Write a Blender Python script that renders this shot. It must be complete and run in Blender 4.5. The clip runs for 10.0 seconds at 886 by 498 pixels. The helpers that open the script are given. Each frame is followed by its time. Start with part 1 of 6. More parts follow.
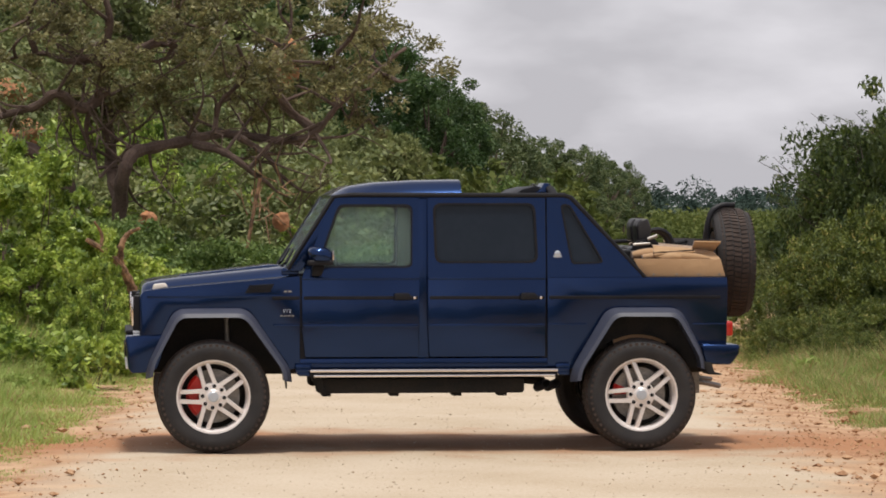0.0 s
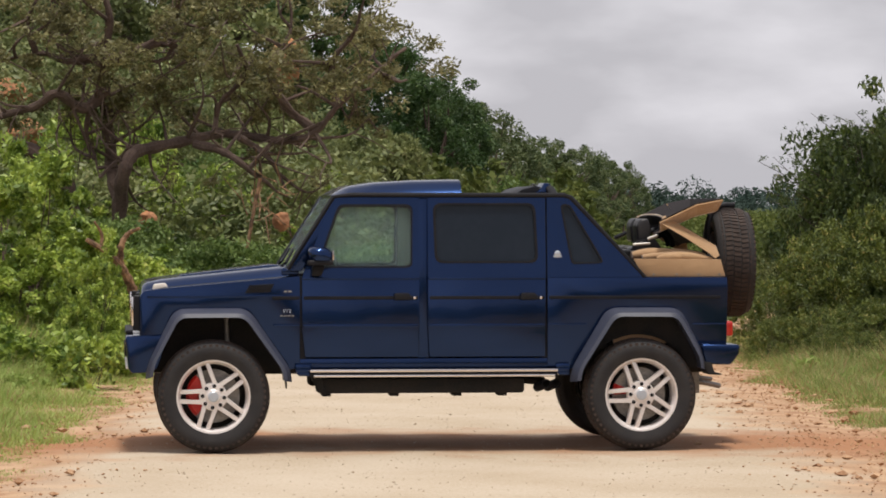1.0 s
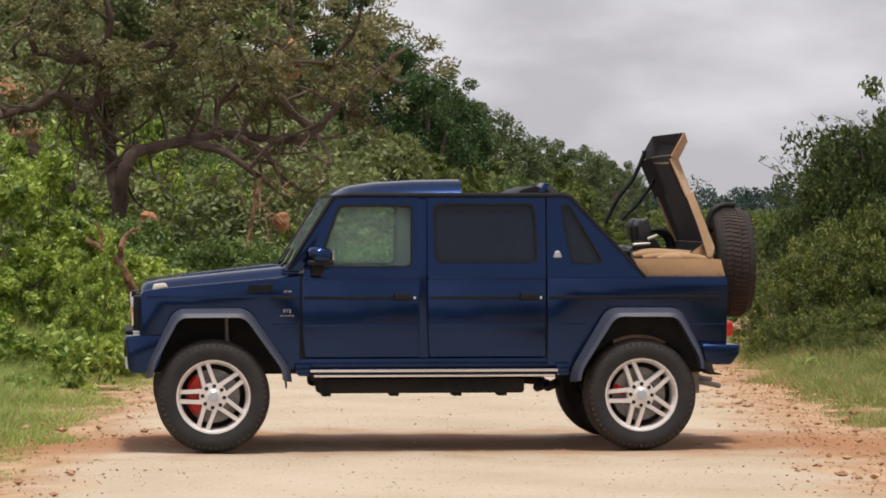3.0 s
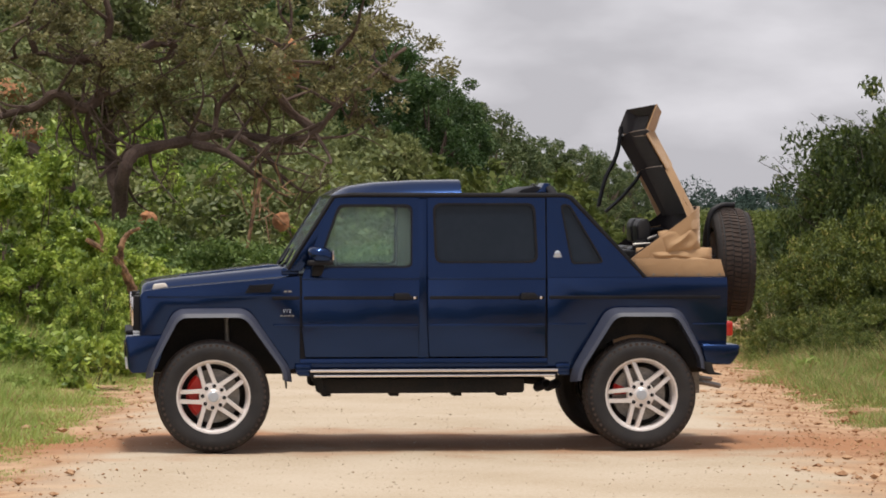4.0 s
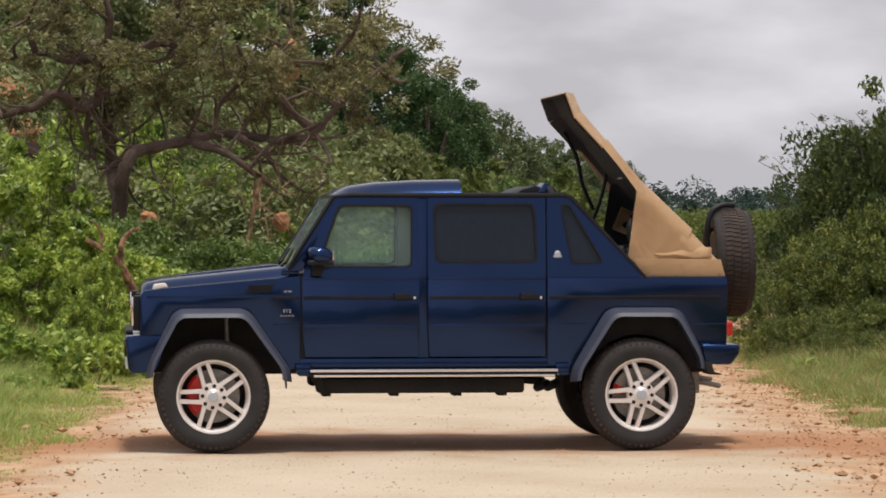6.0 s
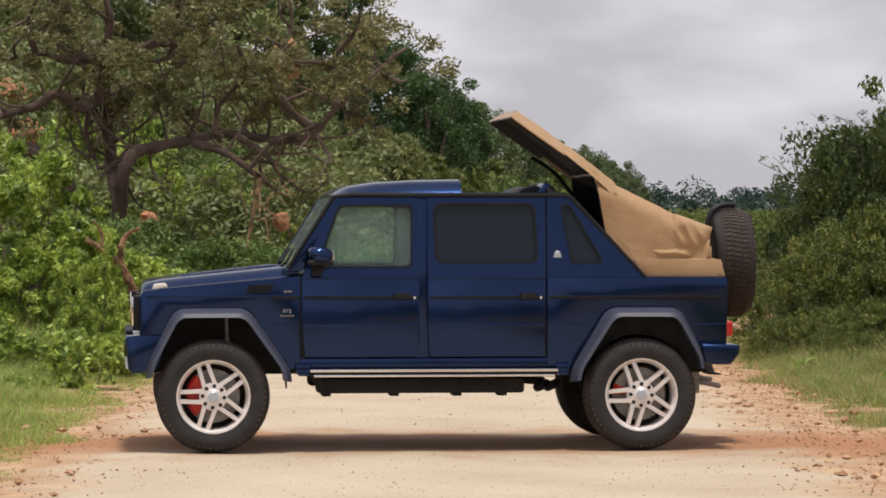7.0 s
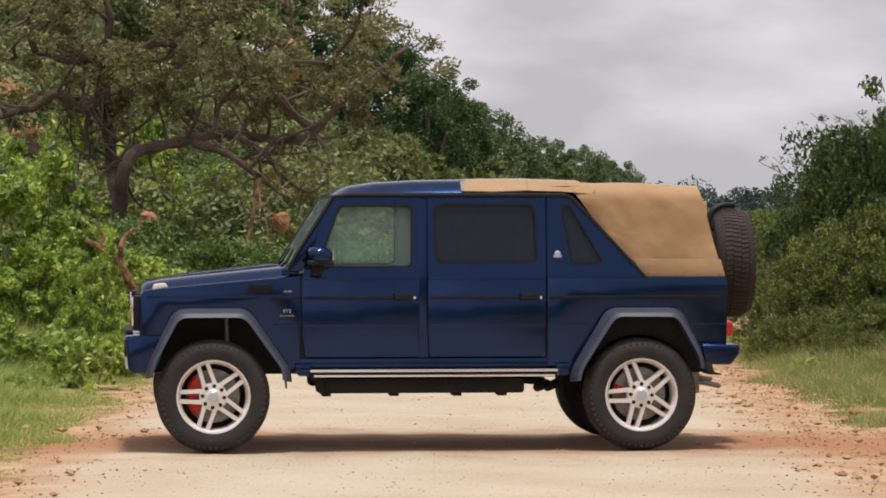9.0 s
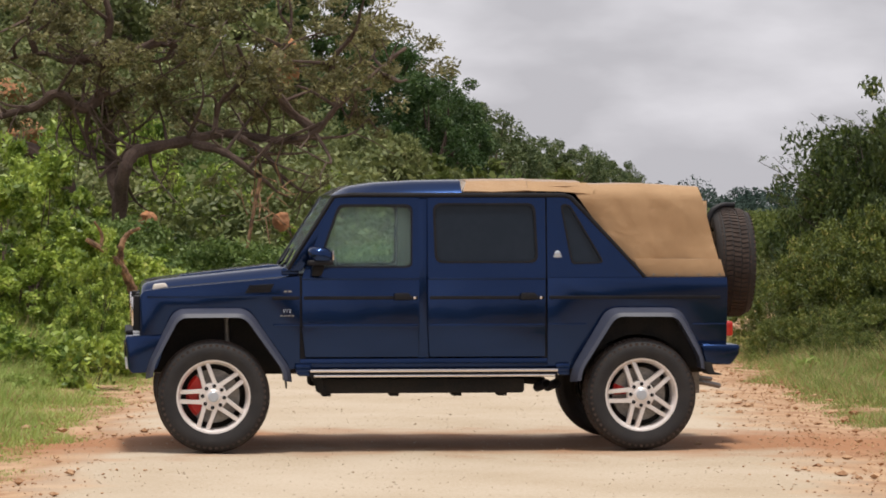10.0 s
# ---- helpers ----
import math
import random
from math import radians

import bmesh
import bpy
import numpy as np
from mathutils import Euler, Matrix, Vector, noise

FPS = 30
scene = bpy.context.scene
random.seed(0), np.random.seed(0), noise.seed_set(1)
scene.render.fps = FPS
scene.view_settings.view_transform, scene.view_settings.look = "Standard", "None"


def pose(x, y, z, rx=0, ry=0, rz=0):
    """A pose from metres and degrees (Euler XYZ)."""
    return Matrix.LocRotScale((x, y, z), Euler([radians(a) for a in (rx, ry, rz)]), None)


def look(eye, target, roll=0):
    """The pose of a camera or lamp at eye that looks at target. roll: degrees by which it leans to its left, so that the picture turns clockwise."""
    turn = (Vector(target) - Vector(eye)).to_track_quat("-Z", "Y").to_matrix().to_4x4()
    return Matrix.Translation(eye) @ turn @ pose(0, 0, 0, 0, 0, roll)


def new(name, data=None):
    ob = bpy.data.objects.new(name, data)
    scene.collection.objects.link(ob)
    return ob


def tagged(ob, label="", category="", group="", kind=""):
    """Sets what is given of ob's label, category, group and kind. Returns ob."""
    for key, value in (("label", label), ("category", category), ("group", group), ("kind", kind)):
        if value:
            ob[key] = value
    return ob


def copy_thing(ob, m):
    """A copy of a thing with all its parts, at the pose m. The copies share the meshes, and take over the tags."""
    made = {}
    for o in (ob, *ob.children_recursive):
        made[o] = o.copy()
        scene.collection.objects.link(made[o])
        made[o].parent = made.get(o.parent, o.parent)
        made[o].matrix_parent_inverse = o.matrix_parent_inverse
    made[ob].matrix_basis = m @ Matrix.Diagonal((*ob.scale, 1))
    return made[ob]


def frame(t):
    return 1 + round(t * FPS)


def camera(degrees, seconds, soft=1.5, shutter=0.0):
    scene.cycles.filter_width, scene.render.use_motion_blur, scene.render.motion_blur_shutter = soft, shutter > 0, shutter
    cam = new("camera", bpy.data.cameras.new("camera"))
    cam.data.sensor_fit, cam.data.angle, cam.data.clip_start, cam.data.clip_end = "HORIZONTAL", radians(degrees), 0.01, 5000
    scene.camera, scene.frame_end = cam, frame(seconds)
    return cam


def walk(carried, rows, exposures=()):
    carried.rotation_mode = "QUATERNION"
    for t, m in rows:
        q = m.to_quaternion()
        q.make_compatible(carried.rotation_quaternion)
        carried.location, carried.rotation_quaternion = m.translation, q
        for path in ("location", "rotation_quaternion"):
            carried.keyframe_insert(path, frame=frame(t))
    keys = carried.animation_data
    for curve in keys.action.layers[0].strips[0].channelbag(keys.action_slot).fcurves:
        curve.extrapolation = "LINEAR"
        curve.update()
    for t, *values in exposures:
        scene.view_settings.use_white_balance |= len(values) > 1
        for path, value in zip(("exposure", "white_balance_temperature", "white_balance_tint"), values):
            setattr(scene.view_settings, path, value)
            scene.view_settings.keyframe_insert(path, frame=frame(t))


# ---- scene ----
cam = camera(14.44, 10.0, soft=1.8)
EYE = pose(0.0, -29.04, 1.973, 89.296, 0, 0)
walk(cam, [(0.0, EYE), (10.0, EYE)])

# ---- world and light ----
world = bpy.data.worlds.new("overcast_sky")
scene.world = world
world.use_nodes = True
SUN_EL, SUN_AZ = 78.0, 165.0


def build_world():
    nt = world.node_tree
    nt.nodes.clear()
    N = nt.nodes.new
    L = nt.links.new
    out, bg = N("ShaderNodeOutputWorld"), N("ShaderNodeBackground")
    sky = N("ShaderNodeTexSky")
    sky.sky_type, sky.sun_disc = "NISHITA", False
    sky.sun_elevation, sky.sun_rotation = radians(SUN_EL), radians(SUN_AZ)
    sky.air_density, sky.dust_density = 1.0, 4.0
    co, mp, n1 = N("ShaderNodeTexCoord"), N("ShaderNodeMapping"), N("ShaderNodeTexNoise")
    mp.inputs["Scale"].default_value = (13.0, 13.0, 34.0)
    mp.inputs["Location"].default_value = (3.1, 0.4, 1.75)
    n1.inputs["Scale"].default_value, n1.inputs["Detail"].default_value = 1.0, 5.0
    n1.inputs["Roughness"].default_value = 0.45
    ramp = N("ShaderNodeValToRGB")
    ramp.color_ramp.elements[0].position, ramp.color_ramp.elements[0].color = 0.38, (5.3, 5.18, 5.52, 1)
    ramp.color_ramp.elements[1].position, ramp.color_ramp.elements[1].color = 0.55, (7.25, 7.08, 7.47, 1)
    mix = N("ShaderNodeMixRGB")
    mix.inputs[0].default_value = 0.93
    L(co.outputs["Generated"], mp.inputs["Vector"])
    L(mp.outputs[0], n1.inputs["Vector"])
    sx, drift = N("ShaderNodeSeparateXYZ"), N("ShaderNodeMath")
    drift.operation, drift.inputs[1].default_value = "MULTIPLY_ADD", -1.5
    lift = N("ShaderNodeMath")
    lift.operation, lift.inputs[1].default_value = "ADD", 0.07
    L(co.outputs["Generated"], sx.inputs[0])
    L(sx.outputs["X"], drift.inputs[0])
    L(n1.outputs["Fac"], drift.inputs[2])
    L(drift.outputs[0], lift.inputs[0])
    L(lift.outputs[0], ramp.inputs[0])
    L(sky.outputs[0], mix.inputs[1])
    L(ramp.outputs[0], mix.inputs[2])
    L(mix.outputs[0], bg.inputs["Color"])
    bg.inputs["Strength"].default_value = 0.1
    L(bg.outputs[0], out.inputs[0])


build_world()
sun = new("sun", bpy.data.lights.new("sun", "SUN"))
sun.data.energy, sun.data.angle, sun.data.color = 3.1, radians(9), (1.0, 0.94, 0.85)
el, az = radians(SUN_EL), radians(SUN_AZ)
sun.matrix_world = look((math.cos(el) * math.sin(az) * 60, math.cos(el) * math.cos(az) * 60, math.sin(el) * 60), (0, 0, 0))
scene.view_settings.exposure = 0.08


# ---- materials ----
def mat(name, c1, c2=None, scale=6.0, rough=0.7, bump=0.0, metal=0.0, fine=60.0, coat=0.0, spread=0.5, island=False, c3=None, trans=0.0, spec=0.5):
    """Two-scale noise between two colours, with fine relief."""
    m = bpy.data.materials.new(name)
    m.use_nodes = True
    nt = m.node_tree
    N, L = nt.nodes.new, nt.links.new
    b = nt.nodes["Principled BSDF"]
    co = N("ShaderNodeTexCoord")
    a, f = N("ShaderNodeTexNoise"), N("ShaderNodeTexNoise")
    a.inputs["Scale"].default_value, a.inputs["Detail"].default_value = scale, 4
    f.inputs["Scale"].default_value, f.inputs["Detail"].default_value = fine, 3
    L(co.outputs["Object"], a.inputs["Vector"])
    L(co.outputs["Object"], f.inputs["Vector"])
    fac = N("ShaderNodeMath")
    fac.operation = "MULTIPLY_ADD"
    L(a.outputs["Fac"], fac.inputs[0])
    fac.inputs[1].default_value = 1.6
    sub = N("ShaderNodeMath")
    sub.operation = "MULTIPLY_ADD"
    L(f.outputs["Fac"], sub.inputs[0])
    sub.inputs[1].default_value, sub.inputs[2].default_value = 1.2, -0.9
    L(sub.outputs[0], fac.inputs[2])
    last = fac
    if island:
        g = N("ShaderNodeNewGeometry")
        add = N("ShaderNodeMath")
        add.operation = "MULTIPLY_ADD"
        L(g.outputs["Random Per Island"], add.inputs[0])
        add.inputs[1].default_value = 0.55
        h = N("ShaderNodeMath")
        h.operation = "MULTIPLY_ADD"
        L(fac.outputs[0], h.inputs[0])
        h.inputs[1].default_value, h.inputs[2].default_value = 1.0, -0.28
        L(h.outputs[0], add.inputs[2])
        last = add
    r = N("ShaderNodeValToRGB")
    c2 = c2 or tuple(v * 0.8 for v in c1)
    r.color_ramp.elements[0].position, r.color_ramp.elements[0].color = 0.5 - spread / 2, (*c1, 1)
    r.color_ramp.elements[1].position, r.color_ramp.elements[1].color = 0.5 + spread / 2, (*c2, 1)
    if c3:
        e = r.color_ramp.elements.new(0.97)
        e.color = (*c3, 1)
    L(last.outputs[0], r.inputs[0])
    L(r.outputs[0], b.inputs["Base Color"])
    b.inputs["Roughness"].default_value, b.inputs["Metallic"].default_value = rough, metal
    b.inputs["Specular IOR Level"].default_value = spec
    b.inputs["Coat Weight"].default_value, b.inputs["Coat Roughness"].default_value = coat, 0.06
    if bump:
        bp = N("ShaderNodeBump")
        bp.inputs["Strength"].default_value, bp.inputs["Distance"].default_value = bump, 0.01
        L(f.outputs["Fac"], bp.inputs["Height"])
        L(bp.outputs[0], b.inputs["Normal"])
    if trans:
        t, ms = N("ShaderNodeBsdfTranslucent"), N("ShaderNodeMixShader")
        L(r.outputs[0], t.inputs["Color"])
        ms.inputs[0].default_value = trans
        L(b.outputs[0], ms.inputs[1])
        L(t.outputs[0], ms.inputs[2])
        L(ms.outputs[0], nt.nodes["Material Output"].inputs["Surface"])
    return m


def glass(name, colour, rough=0.02):
    m = bpy.data.materials.new(name)
    m.use_nodes = True
    nt = m.node_tree
    b = nt.nodes["Principled BSDF"]
    b.inputs["Base Color"].default_value = (*colour, 1)
    b.inputs["Roughness"].default_value = rough
    b.inputs["Transmission Weight"].default_value = 1.0
    b.inputs["IOR"].default_value = 1.25
    # a pale diffuse veil paints the haze of sky reflected in the panes
    d, ms = nt.nodes.new("ShaderNodeBsdfDiffuse"), nt.nodes.new("ShaderNodeMixShader")
    d.inputs["Color"].default_value = (0.46, 0.62, 0.64, 1)
    ms.inputs[0].default_value = 0.085
    nt.links.new(b.outputs[0], ms.inputs[1])
    nt.links.new(d.outputs[0], ms.inputs[2])
    nt.links.new(ms.outputs[0], nt.nodes["Material Output"].inputs["Surface"])
    return m


PAINT = mat("blue_metallic_paint", (0.0125, 0.0305, 0.092), (0.0145, 0.0345, 0.104), 1.5, 0.18, 0.0, 0.88, 900, 0.30, spec=0.10)
# arch blue is lighter than the body's: light on its sloped faces, put into colour
FLARE = mat("satin_arch_blue_sky_lit", (0.042, 0.048, 0.074), (0.052, 0.057, 0.085), 4, 0.48, 0.02, 0.0, 300, 0.1)
BLACK = mat("black_plastic", (0.008, 0.008, 0.011), (0.013, 0.013, 0.016), 8, 0.5, 0.05, spec=0.22)
SOOT = mat("underbody_black", (0.006, 0.006, 0.007), (0.016, 0.013, 0.011), 5, 0.85, 0.2)
RUBBER = mat("dusty_tyre_rubber", (0.015, 0.014, 0.016), (0.026, 0.023, 0.023), 7, 0.75, 0.25, 0, 180)
TREAD = mat("dusty_tyre_tread", (0.030, 0.020, 0.017), (0.062, 0.043, 0.035), 9, 0.9, 0.3, 0, 120)
ALLOY = mat("silver_alloy", (0.74, 0.69, 0.67), (0.84, 0.79, 0.77), 6, 0.34, 0.03, 0.30)
STEEL = mat("dull_brake_steel", (0.22, 0.21, 0.20), (0.34, 0.32, 0.30), 9, 0.5, 0.05, 0.7)
CHROME = mat("polished_steel", (0.80, 0.74, 0.72), (0.86, 0.80, 0.78), 4, 0.16, 0.0, 1.0)
RED = mat("red_caliper_paint", (0.62, 0.025, 0.015), (0.50, 0.02, 0.015), 9, 0.35, 0.0)
LAMP_RED = mat("red_lamp_plastic", (0.55, 0.02, 0.012), (0.40, 0.015, 0.010), 20, 0.2, 0.0, 0, 60, 0.6)
LAMP_WHITE = mat("clear_lamp_plastic", (0.72, 0.74, 0.76), (0.60, 0.62, 0.66), 20, 0.15, 0.0, 0, 60, 0.6)
AMBER = mat("pale_indicator_plastic", (0.80, 0.74, 0.66), (0.74, 0.68, 0.60), 20, 0.2)
EMBLEM = mat("pale_badge_metal", (0.46, 0.50, 0.56), (0.54, 0.58, 0.64), 30, 0.4, 0.0, 0.5)
CANVAS = mat("tan_canvas", (0.385, 0.238, 0.126), (0.445, 0.284, 0.154), 1.6, 0.85, 0.25, 0, 320)
CANVAS.node_tree.nodes["Principled BSDF"].inputs["Sheen Weight"].default_value = 1.0
CANVAS.node_tree.nodes["Principled BSDF"].inputs["Sheen Roughness"].default_value = 0.3
CANVAS.node_tree.nodes["Principled BSDF"].inputs["Sheen Tint"].default_value = (1.0, 0.95, 0.91, 1)


def add_creases(m, scale, depth):
    """Soft broad creases under the fine weave."""
    nt = m.node_tree
    co, n, bp = nt.nodes.new("ShaderNodeTexCoord"), nt.nodes.new("ShaderNodeTexNoise"), nt.nodes.new("ShaderNodeBump")
    n.inputs["Scale"].default_value, n.inputs["Detail"].default_value, n.inputs["Distortion"].default_value = scale, 2.0, 0.9
    bp.inputs["Strength"].default_value, bp.inputs["Distance"].default_value = 0.55, depth
    nt.links.new(co.outputs["Object"], n.inputs["Vector"])
    nt.links.new(n.outputs["Fac"], bp.inputs["Height"])
    nt.links.new(bp.outputs[0], nt.nodes["Bump"].inputs["Normal"])


add_creases(CANVAS, 4.0, 0.022)
LINING = mat("dark_headlining", (0.010, 0.008, 0.010), (0.017, 0.013, 0.015), 5, 0.9, 0.2, 0, 200)
LEATHER = mat("black_leather", (0.014, 0.013, 0.015), (0.024, 0.022, 0.024), 6, 0.45, 0.1, 0, 160)
GLASS = glass("clear_greenish_glass", (0.82, 0.95, 0.92))
DARKGLASS = mat("privacy_glass", (0.010, 0.016, 0.026), (0.013, 0.019, 0.030), 2, 0.05, 0.0, 0, 20, spec=0.28)
PEBBLE = mat("pale_gravel", (0.33, 0.25, 0.17), (0.60, 0.50, 0.39), 3, 0.95, 0.3, 0, 40, 0, 0.6, True)
STONE = mat("reddish_gravel", (0.29, 0.15, 0.075), (0.50, 0.32, 0.19), 3, 0.95, 0.3, 0, 40, 0, 0.6, True)
ROCK = mat("orange_sandstone", (0.46, 0.21, 0.095), (0.32, 0.155, 0.08), 2.0, 0.95, 0.6, 0, 9)
TWIG = mat("dark_twig", (0.045, 0.036, 0.028), (0.075, 0.058, 0.045), 3, 0.95, 0.3, 0, 22)
BARK = mat("grey_brown_bark", (0.070, 0.045, 0.037), (0.150, 0.105, 0.085), 3, 0.95, 0.8, 0, 22, 0, 0.8)
DEADWOOD = mat("pale_dead_wood", (0.38, 0.22, 0.12), (0.10, 0.055, 0.035), 7, 0.9, 0.9, 0, 26)
GRASS = mat("green_grass", (0.25, 0.34, 0.080), (0.46, 0.56, 0.170), 1.4, 0.7, 0, 0, 9, 0, 0.9, True, (0.54, 0.50, 0.25), 0.35)
LONGGRASS = mat("long_verge_grass", (0.165, 0.230, 0.055), (0.355, 0.425, 0.130), 1.4, 0.7, 0, 0, 7, 0, 0.9, True, (0.48, 0.41, 0.21), 0.35)
DRYGRASS = mat("dry_grass", (0.46, 0.34, 0.17), (0.36, 0.27, 0.12), 0.9, 0.8, 0, 0, 5, 0, 0.7, True, (0.55, 0.42, 0.24), 0.3)
LEAF_BRIGHT = mat("bright_leaf", (0.085, 0.150, 0.022), (0.45, 0.56, 0.095), 2.4, 0.5, 0, 0, 5, 0, 0.8, True, (0.60, 0.64, 0.18), 0.25)
LEAF_MID = mat("bush_leaf", (0.052, 0.105, 0.022), (0.200, 0.275, 0.065), 1.8, 0.55, 0, 0, 4, 0, 0.8, True, (0.28, 0.32, 0.10), 0.25)
LEAF_CROWN = mat("brownish_crown_leaf", (0.095, 0.092, 0.038), (0.300, 0.280, 0.120), 2.6, 0.55, 0, 0, 6, 0, 0.7, True, (0.46, 0.42, 0.20), 0.4)
LEAF_YELLOW = mat("yellow_green_leaf", (0.042, 0.068, 0.012), (0.190, 0.228, 0.040), 2.4, 0.55, 0, 0, 7, 0, 0.7, True, (0.40, 0.33, 0.11), 0.25)
LEAF_DRY = mat("dry_pale_leaf", (0.10, 0.085, 0.050), (0.19, 0.155, 0.098), 0.9, 0.6, 0, 0, 4, 0, 0.8, True, None, 0.35)
LEAF_OLIVE = mat("olive_tree_leaf", (0.085, 0.115, 0.036), (0.27, 0.295, 0.105), 1.5, 0.55, 0, 0, 4, 0, 0.8, True, (0.36, 0.36, 0.16), 0.25)
LEAF_DARK = mat("dark_tree_leaf", (0.026, 0.064, 0.018), (0.090, 0.150, 0.040), 1.2, 0.55, 0, 0, 4, 0, 0.8, True, (0.15, 0.19, 0.06), 0.35)
LEAF_SCRUB = mat("plain_scrub_leaf", (0.072, 0.098, 0.026), (0.175, 0.200, 0.055), 0.9, 0.6, 0, 0, 3, 0, 0.8, True, (0.25, 0.25, 0.08), 0.35, spec=0.12)
LEAF_RIDGE = mat("ridge_tree_leaf", (0.062, 0.098, 0.040), (0.190, 0.225, 0.090), 1.3, 0.6, 0, 0, 3, 0, 0.8, True, (0.30, 0.30, 0.14), 0.35)
LEAF_THORN = mat("thorn_bush_leaf", (0.022, 0.045, 0.010), (0.100, 0.138, 0.028), 1.8, 0.55, 0, 0, 4, 0, 0.8, True, (0.20, 0.21, 0.06), 0.35)
# the blue-grey haze of distance is put into this leaf colour
LEAF_FAR = mat("haze_tinted_leaf", (0.036, 0.060, 0.052), (0.075, 0.105, 0.088), 0.05, 0.8, 0, 0, 0.4, 0, 0.8, True, None, 0.2, spec=0.1)


def sand_material():
    """Pale wheel-worn sand in the middle, redder loose earth towards the edges."""
    m = mat("sandy_road", (0.52, 0.435, 0.335), (0.415, 0.325, 0.225), 0.55, 0.95, 0.9, 0, 34, 0, 0.65)
    nt = m.node_tree
    N, L = nt.nodes.new, nt.links.new
    b = nt.nodes["Principled BSDF"]
    old = b.inputs["Base Color"].links[0].from_socket
    co, sep, n = N("ShaderNodeTexCoord"), N("ShaderNodeSeparateXYZ"), N("ShaderNodeTexNoise")
    n.inputs["Scale"].default_value, n.inputs["Detail"].default_value = 1.3, 6
    L(co.outputs["Object"], sep.inputs[0])
    L(co.outputs["Object"], n.inputs["Vector"])
    d = N("ShaderNodeMath")
    d.operation = "ABSOLUTE"
    off = N("ShaderNodeMath")
    off.operation = "SUBTRACT"
    off.inputs[1].default_value = 0.02
    L(sep.outputs["X"], off.inputs[0])
    L(off.outputs[0], d.inputs[0])
    add = N("ShaderNodeMath")
    add.operation = "MULTIPLY_ADD"
    add.inputs[1].default_value = 1.6
    L(n.outputs["Fac"], add.inputs[0])
    L(d.outputs[0], add.inputs[2])
    mr = N("ShaderNodeMapRange")
    mr.inputs["From Min"].default_value, mr.inputs["From Max"].default_value = 3.30, 3.95
    L(add.outputs[0], mr.inputs["Value"])
    mix = N("ShaderNodeMixRGB")
    soil, n3 = N("ShaderNodeValToRGB"), N("ShaderNodeTexNoise")
    n3.inputs["Scale"].default_value, n3.inputs["Detail"].default_value = 2.6, 8
    soil.color_ramp.elements[0].position, soil.color_ramp.elements[0].color = 0.36, (0.31, 0.165, 0.085, 1)
    soil.color_ramp.elements[1].position, soil.color_ramp.elements[1].color = 0.62, (0.49, 0.325, 0.198, 1)
    L(co.outputs["Object"], n3.inputs["Vector"])
    L(n3.outputs["Fac"], soil.inputs[0])
    L(soil.outputs[0], mix.inputs[2])
    L(mr.outputs[0], mix.inputs[0])
    L(old, mix.inputs[1])
    # red soil band across the road under the car, deepened to paint its shadow
    yo, ya, ad, mr2, mix2 = N("ShaderNodeMath"), N("ShaderNodeMath"), N("ShaderNodeMath"), N("ShaderNodeMapRange"), N("ShaderNodeMixRGB")
    yo.operation, ya.operation, ad.operation = "SUBTRACT", "ABSOLUTE", "MULTIPLY_ADD"
    yo.inputs[1].default_value, ad.inputs[1].default_value = 0.3, -3.2
    L(sep.outputs["Y"], yo.inputs[0])
    L(yo.outputs[0], ya.inputs[0])
    L(n.outputs["Fac"], ad.inputs[0])
    L(ya.outputs[0], ad.inputs[2])
    mr2.inputs["From Min"].default_value, mr2.inputs["From Max"].default_value = 0.35, -1.1
    mr2.inputs["To Max"].default_value = 0.9
    L(ad.outputs[0], mr2.inputs["Value"])
    mix2.inputs[2].default_value = (0.345, 0.155, 0.068, 1)
    L(mr2.outputs[0], mix2.inputs[0])
    L(mix.outputs[0], mix2.inputs[1])
    L(mix2.outputs[0], b.inputs["Base Color"])
    return m


def earth_material():
    """Reddish sandy soil by the road, green undergrowth on the slope beyond."""
    m = mat("verge_and_slope_earth", (0.38, 0.205, 0.098), (0.29, 0.185, 0.085), 0.8, 0.95, 0.5, 0, 14, 0, 0.8, spec=0.08)
    nt = m.node_tree
    N, L = nt.nodes.new, nt.links.new
    b = nt.nodes["Principled BSDF"]
    old = b.inputs["Base Color"].links[0].from_socket
    co, sep, n = N("ShaderNodeTexCoord"), N("ShaderNodeSeparateXYZ"), N("ShaderNodeTexNoise")
    n.inputs["Scale"].default_value, n.inputs["Detail"].default_value = 0.5, 6
    L(co.outputs["Object"], sep.inputs[0])
    L(co.outputs["Object"], n.inputs["Vector"])
    add = N("ShaderNodeMath")
    add.operation = "MULTIPLY_ADD"
    add.inputs[1].default_value = 14.0
    L(n.outputs["Fac"], add.inputs[0])
    L(sep.outputs["Y"], add.inputs[2])
    mr = N("ShaderNodeMapRange")
    mr.inputs["From Min"].default_value, mr.inputs["From Max"].default_value = 18, 28
    L(add.outputs[0], mr.inputs["Value"])
    mix = N("ShaderNodeMixRGB")
    mix.inputs[2].default_value = (0.065, 0.082, 0.030, 1)
    L(mr.outputs[0], mix.inputs[0])
    L(old, mix.inputs[1])
    L(mix.outputs[0], b.inputs["Base Color"])
    return m


SAND = sand_material()
EARTH = earth_material()


# ---- mesh tools ----
def mesh_of(name, bm, smooth=True, angle=35):
    bmesh.ops.recalc_face_normals(bm, faces=bm.faces[:])
    me = bpy.data.meshes.new(name)
    if smooth:
        for f in bm.faces:
            f.smooth = True
        for e in bm.edges:
            if len(e.link_faces) == 2 and e.calc_face_angle(0) > radians(angle):
                e.smooth = False
    bm.to_mesh(me)
    bm.free()
    return me


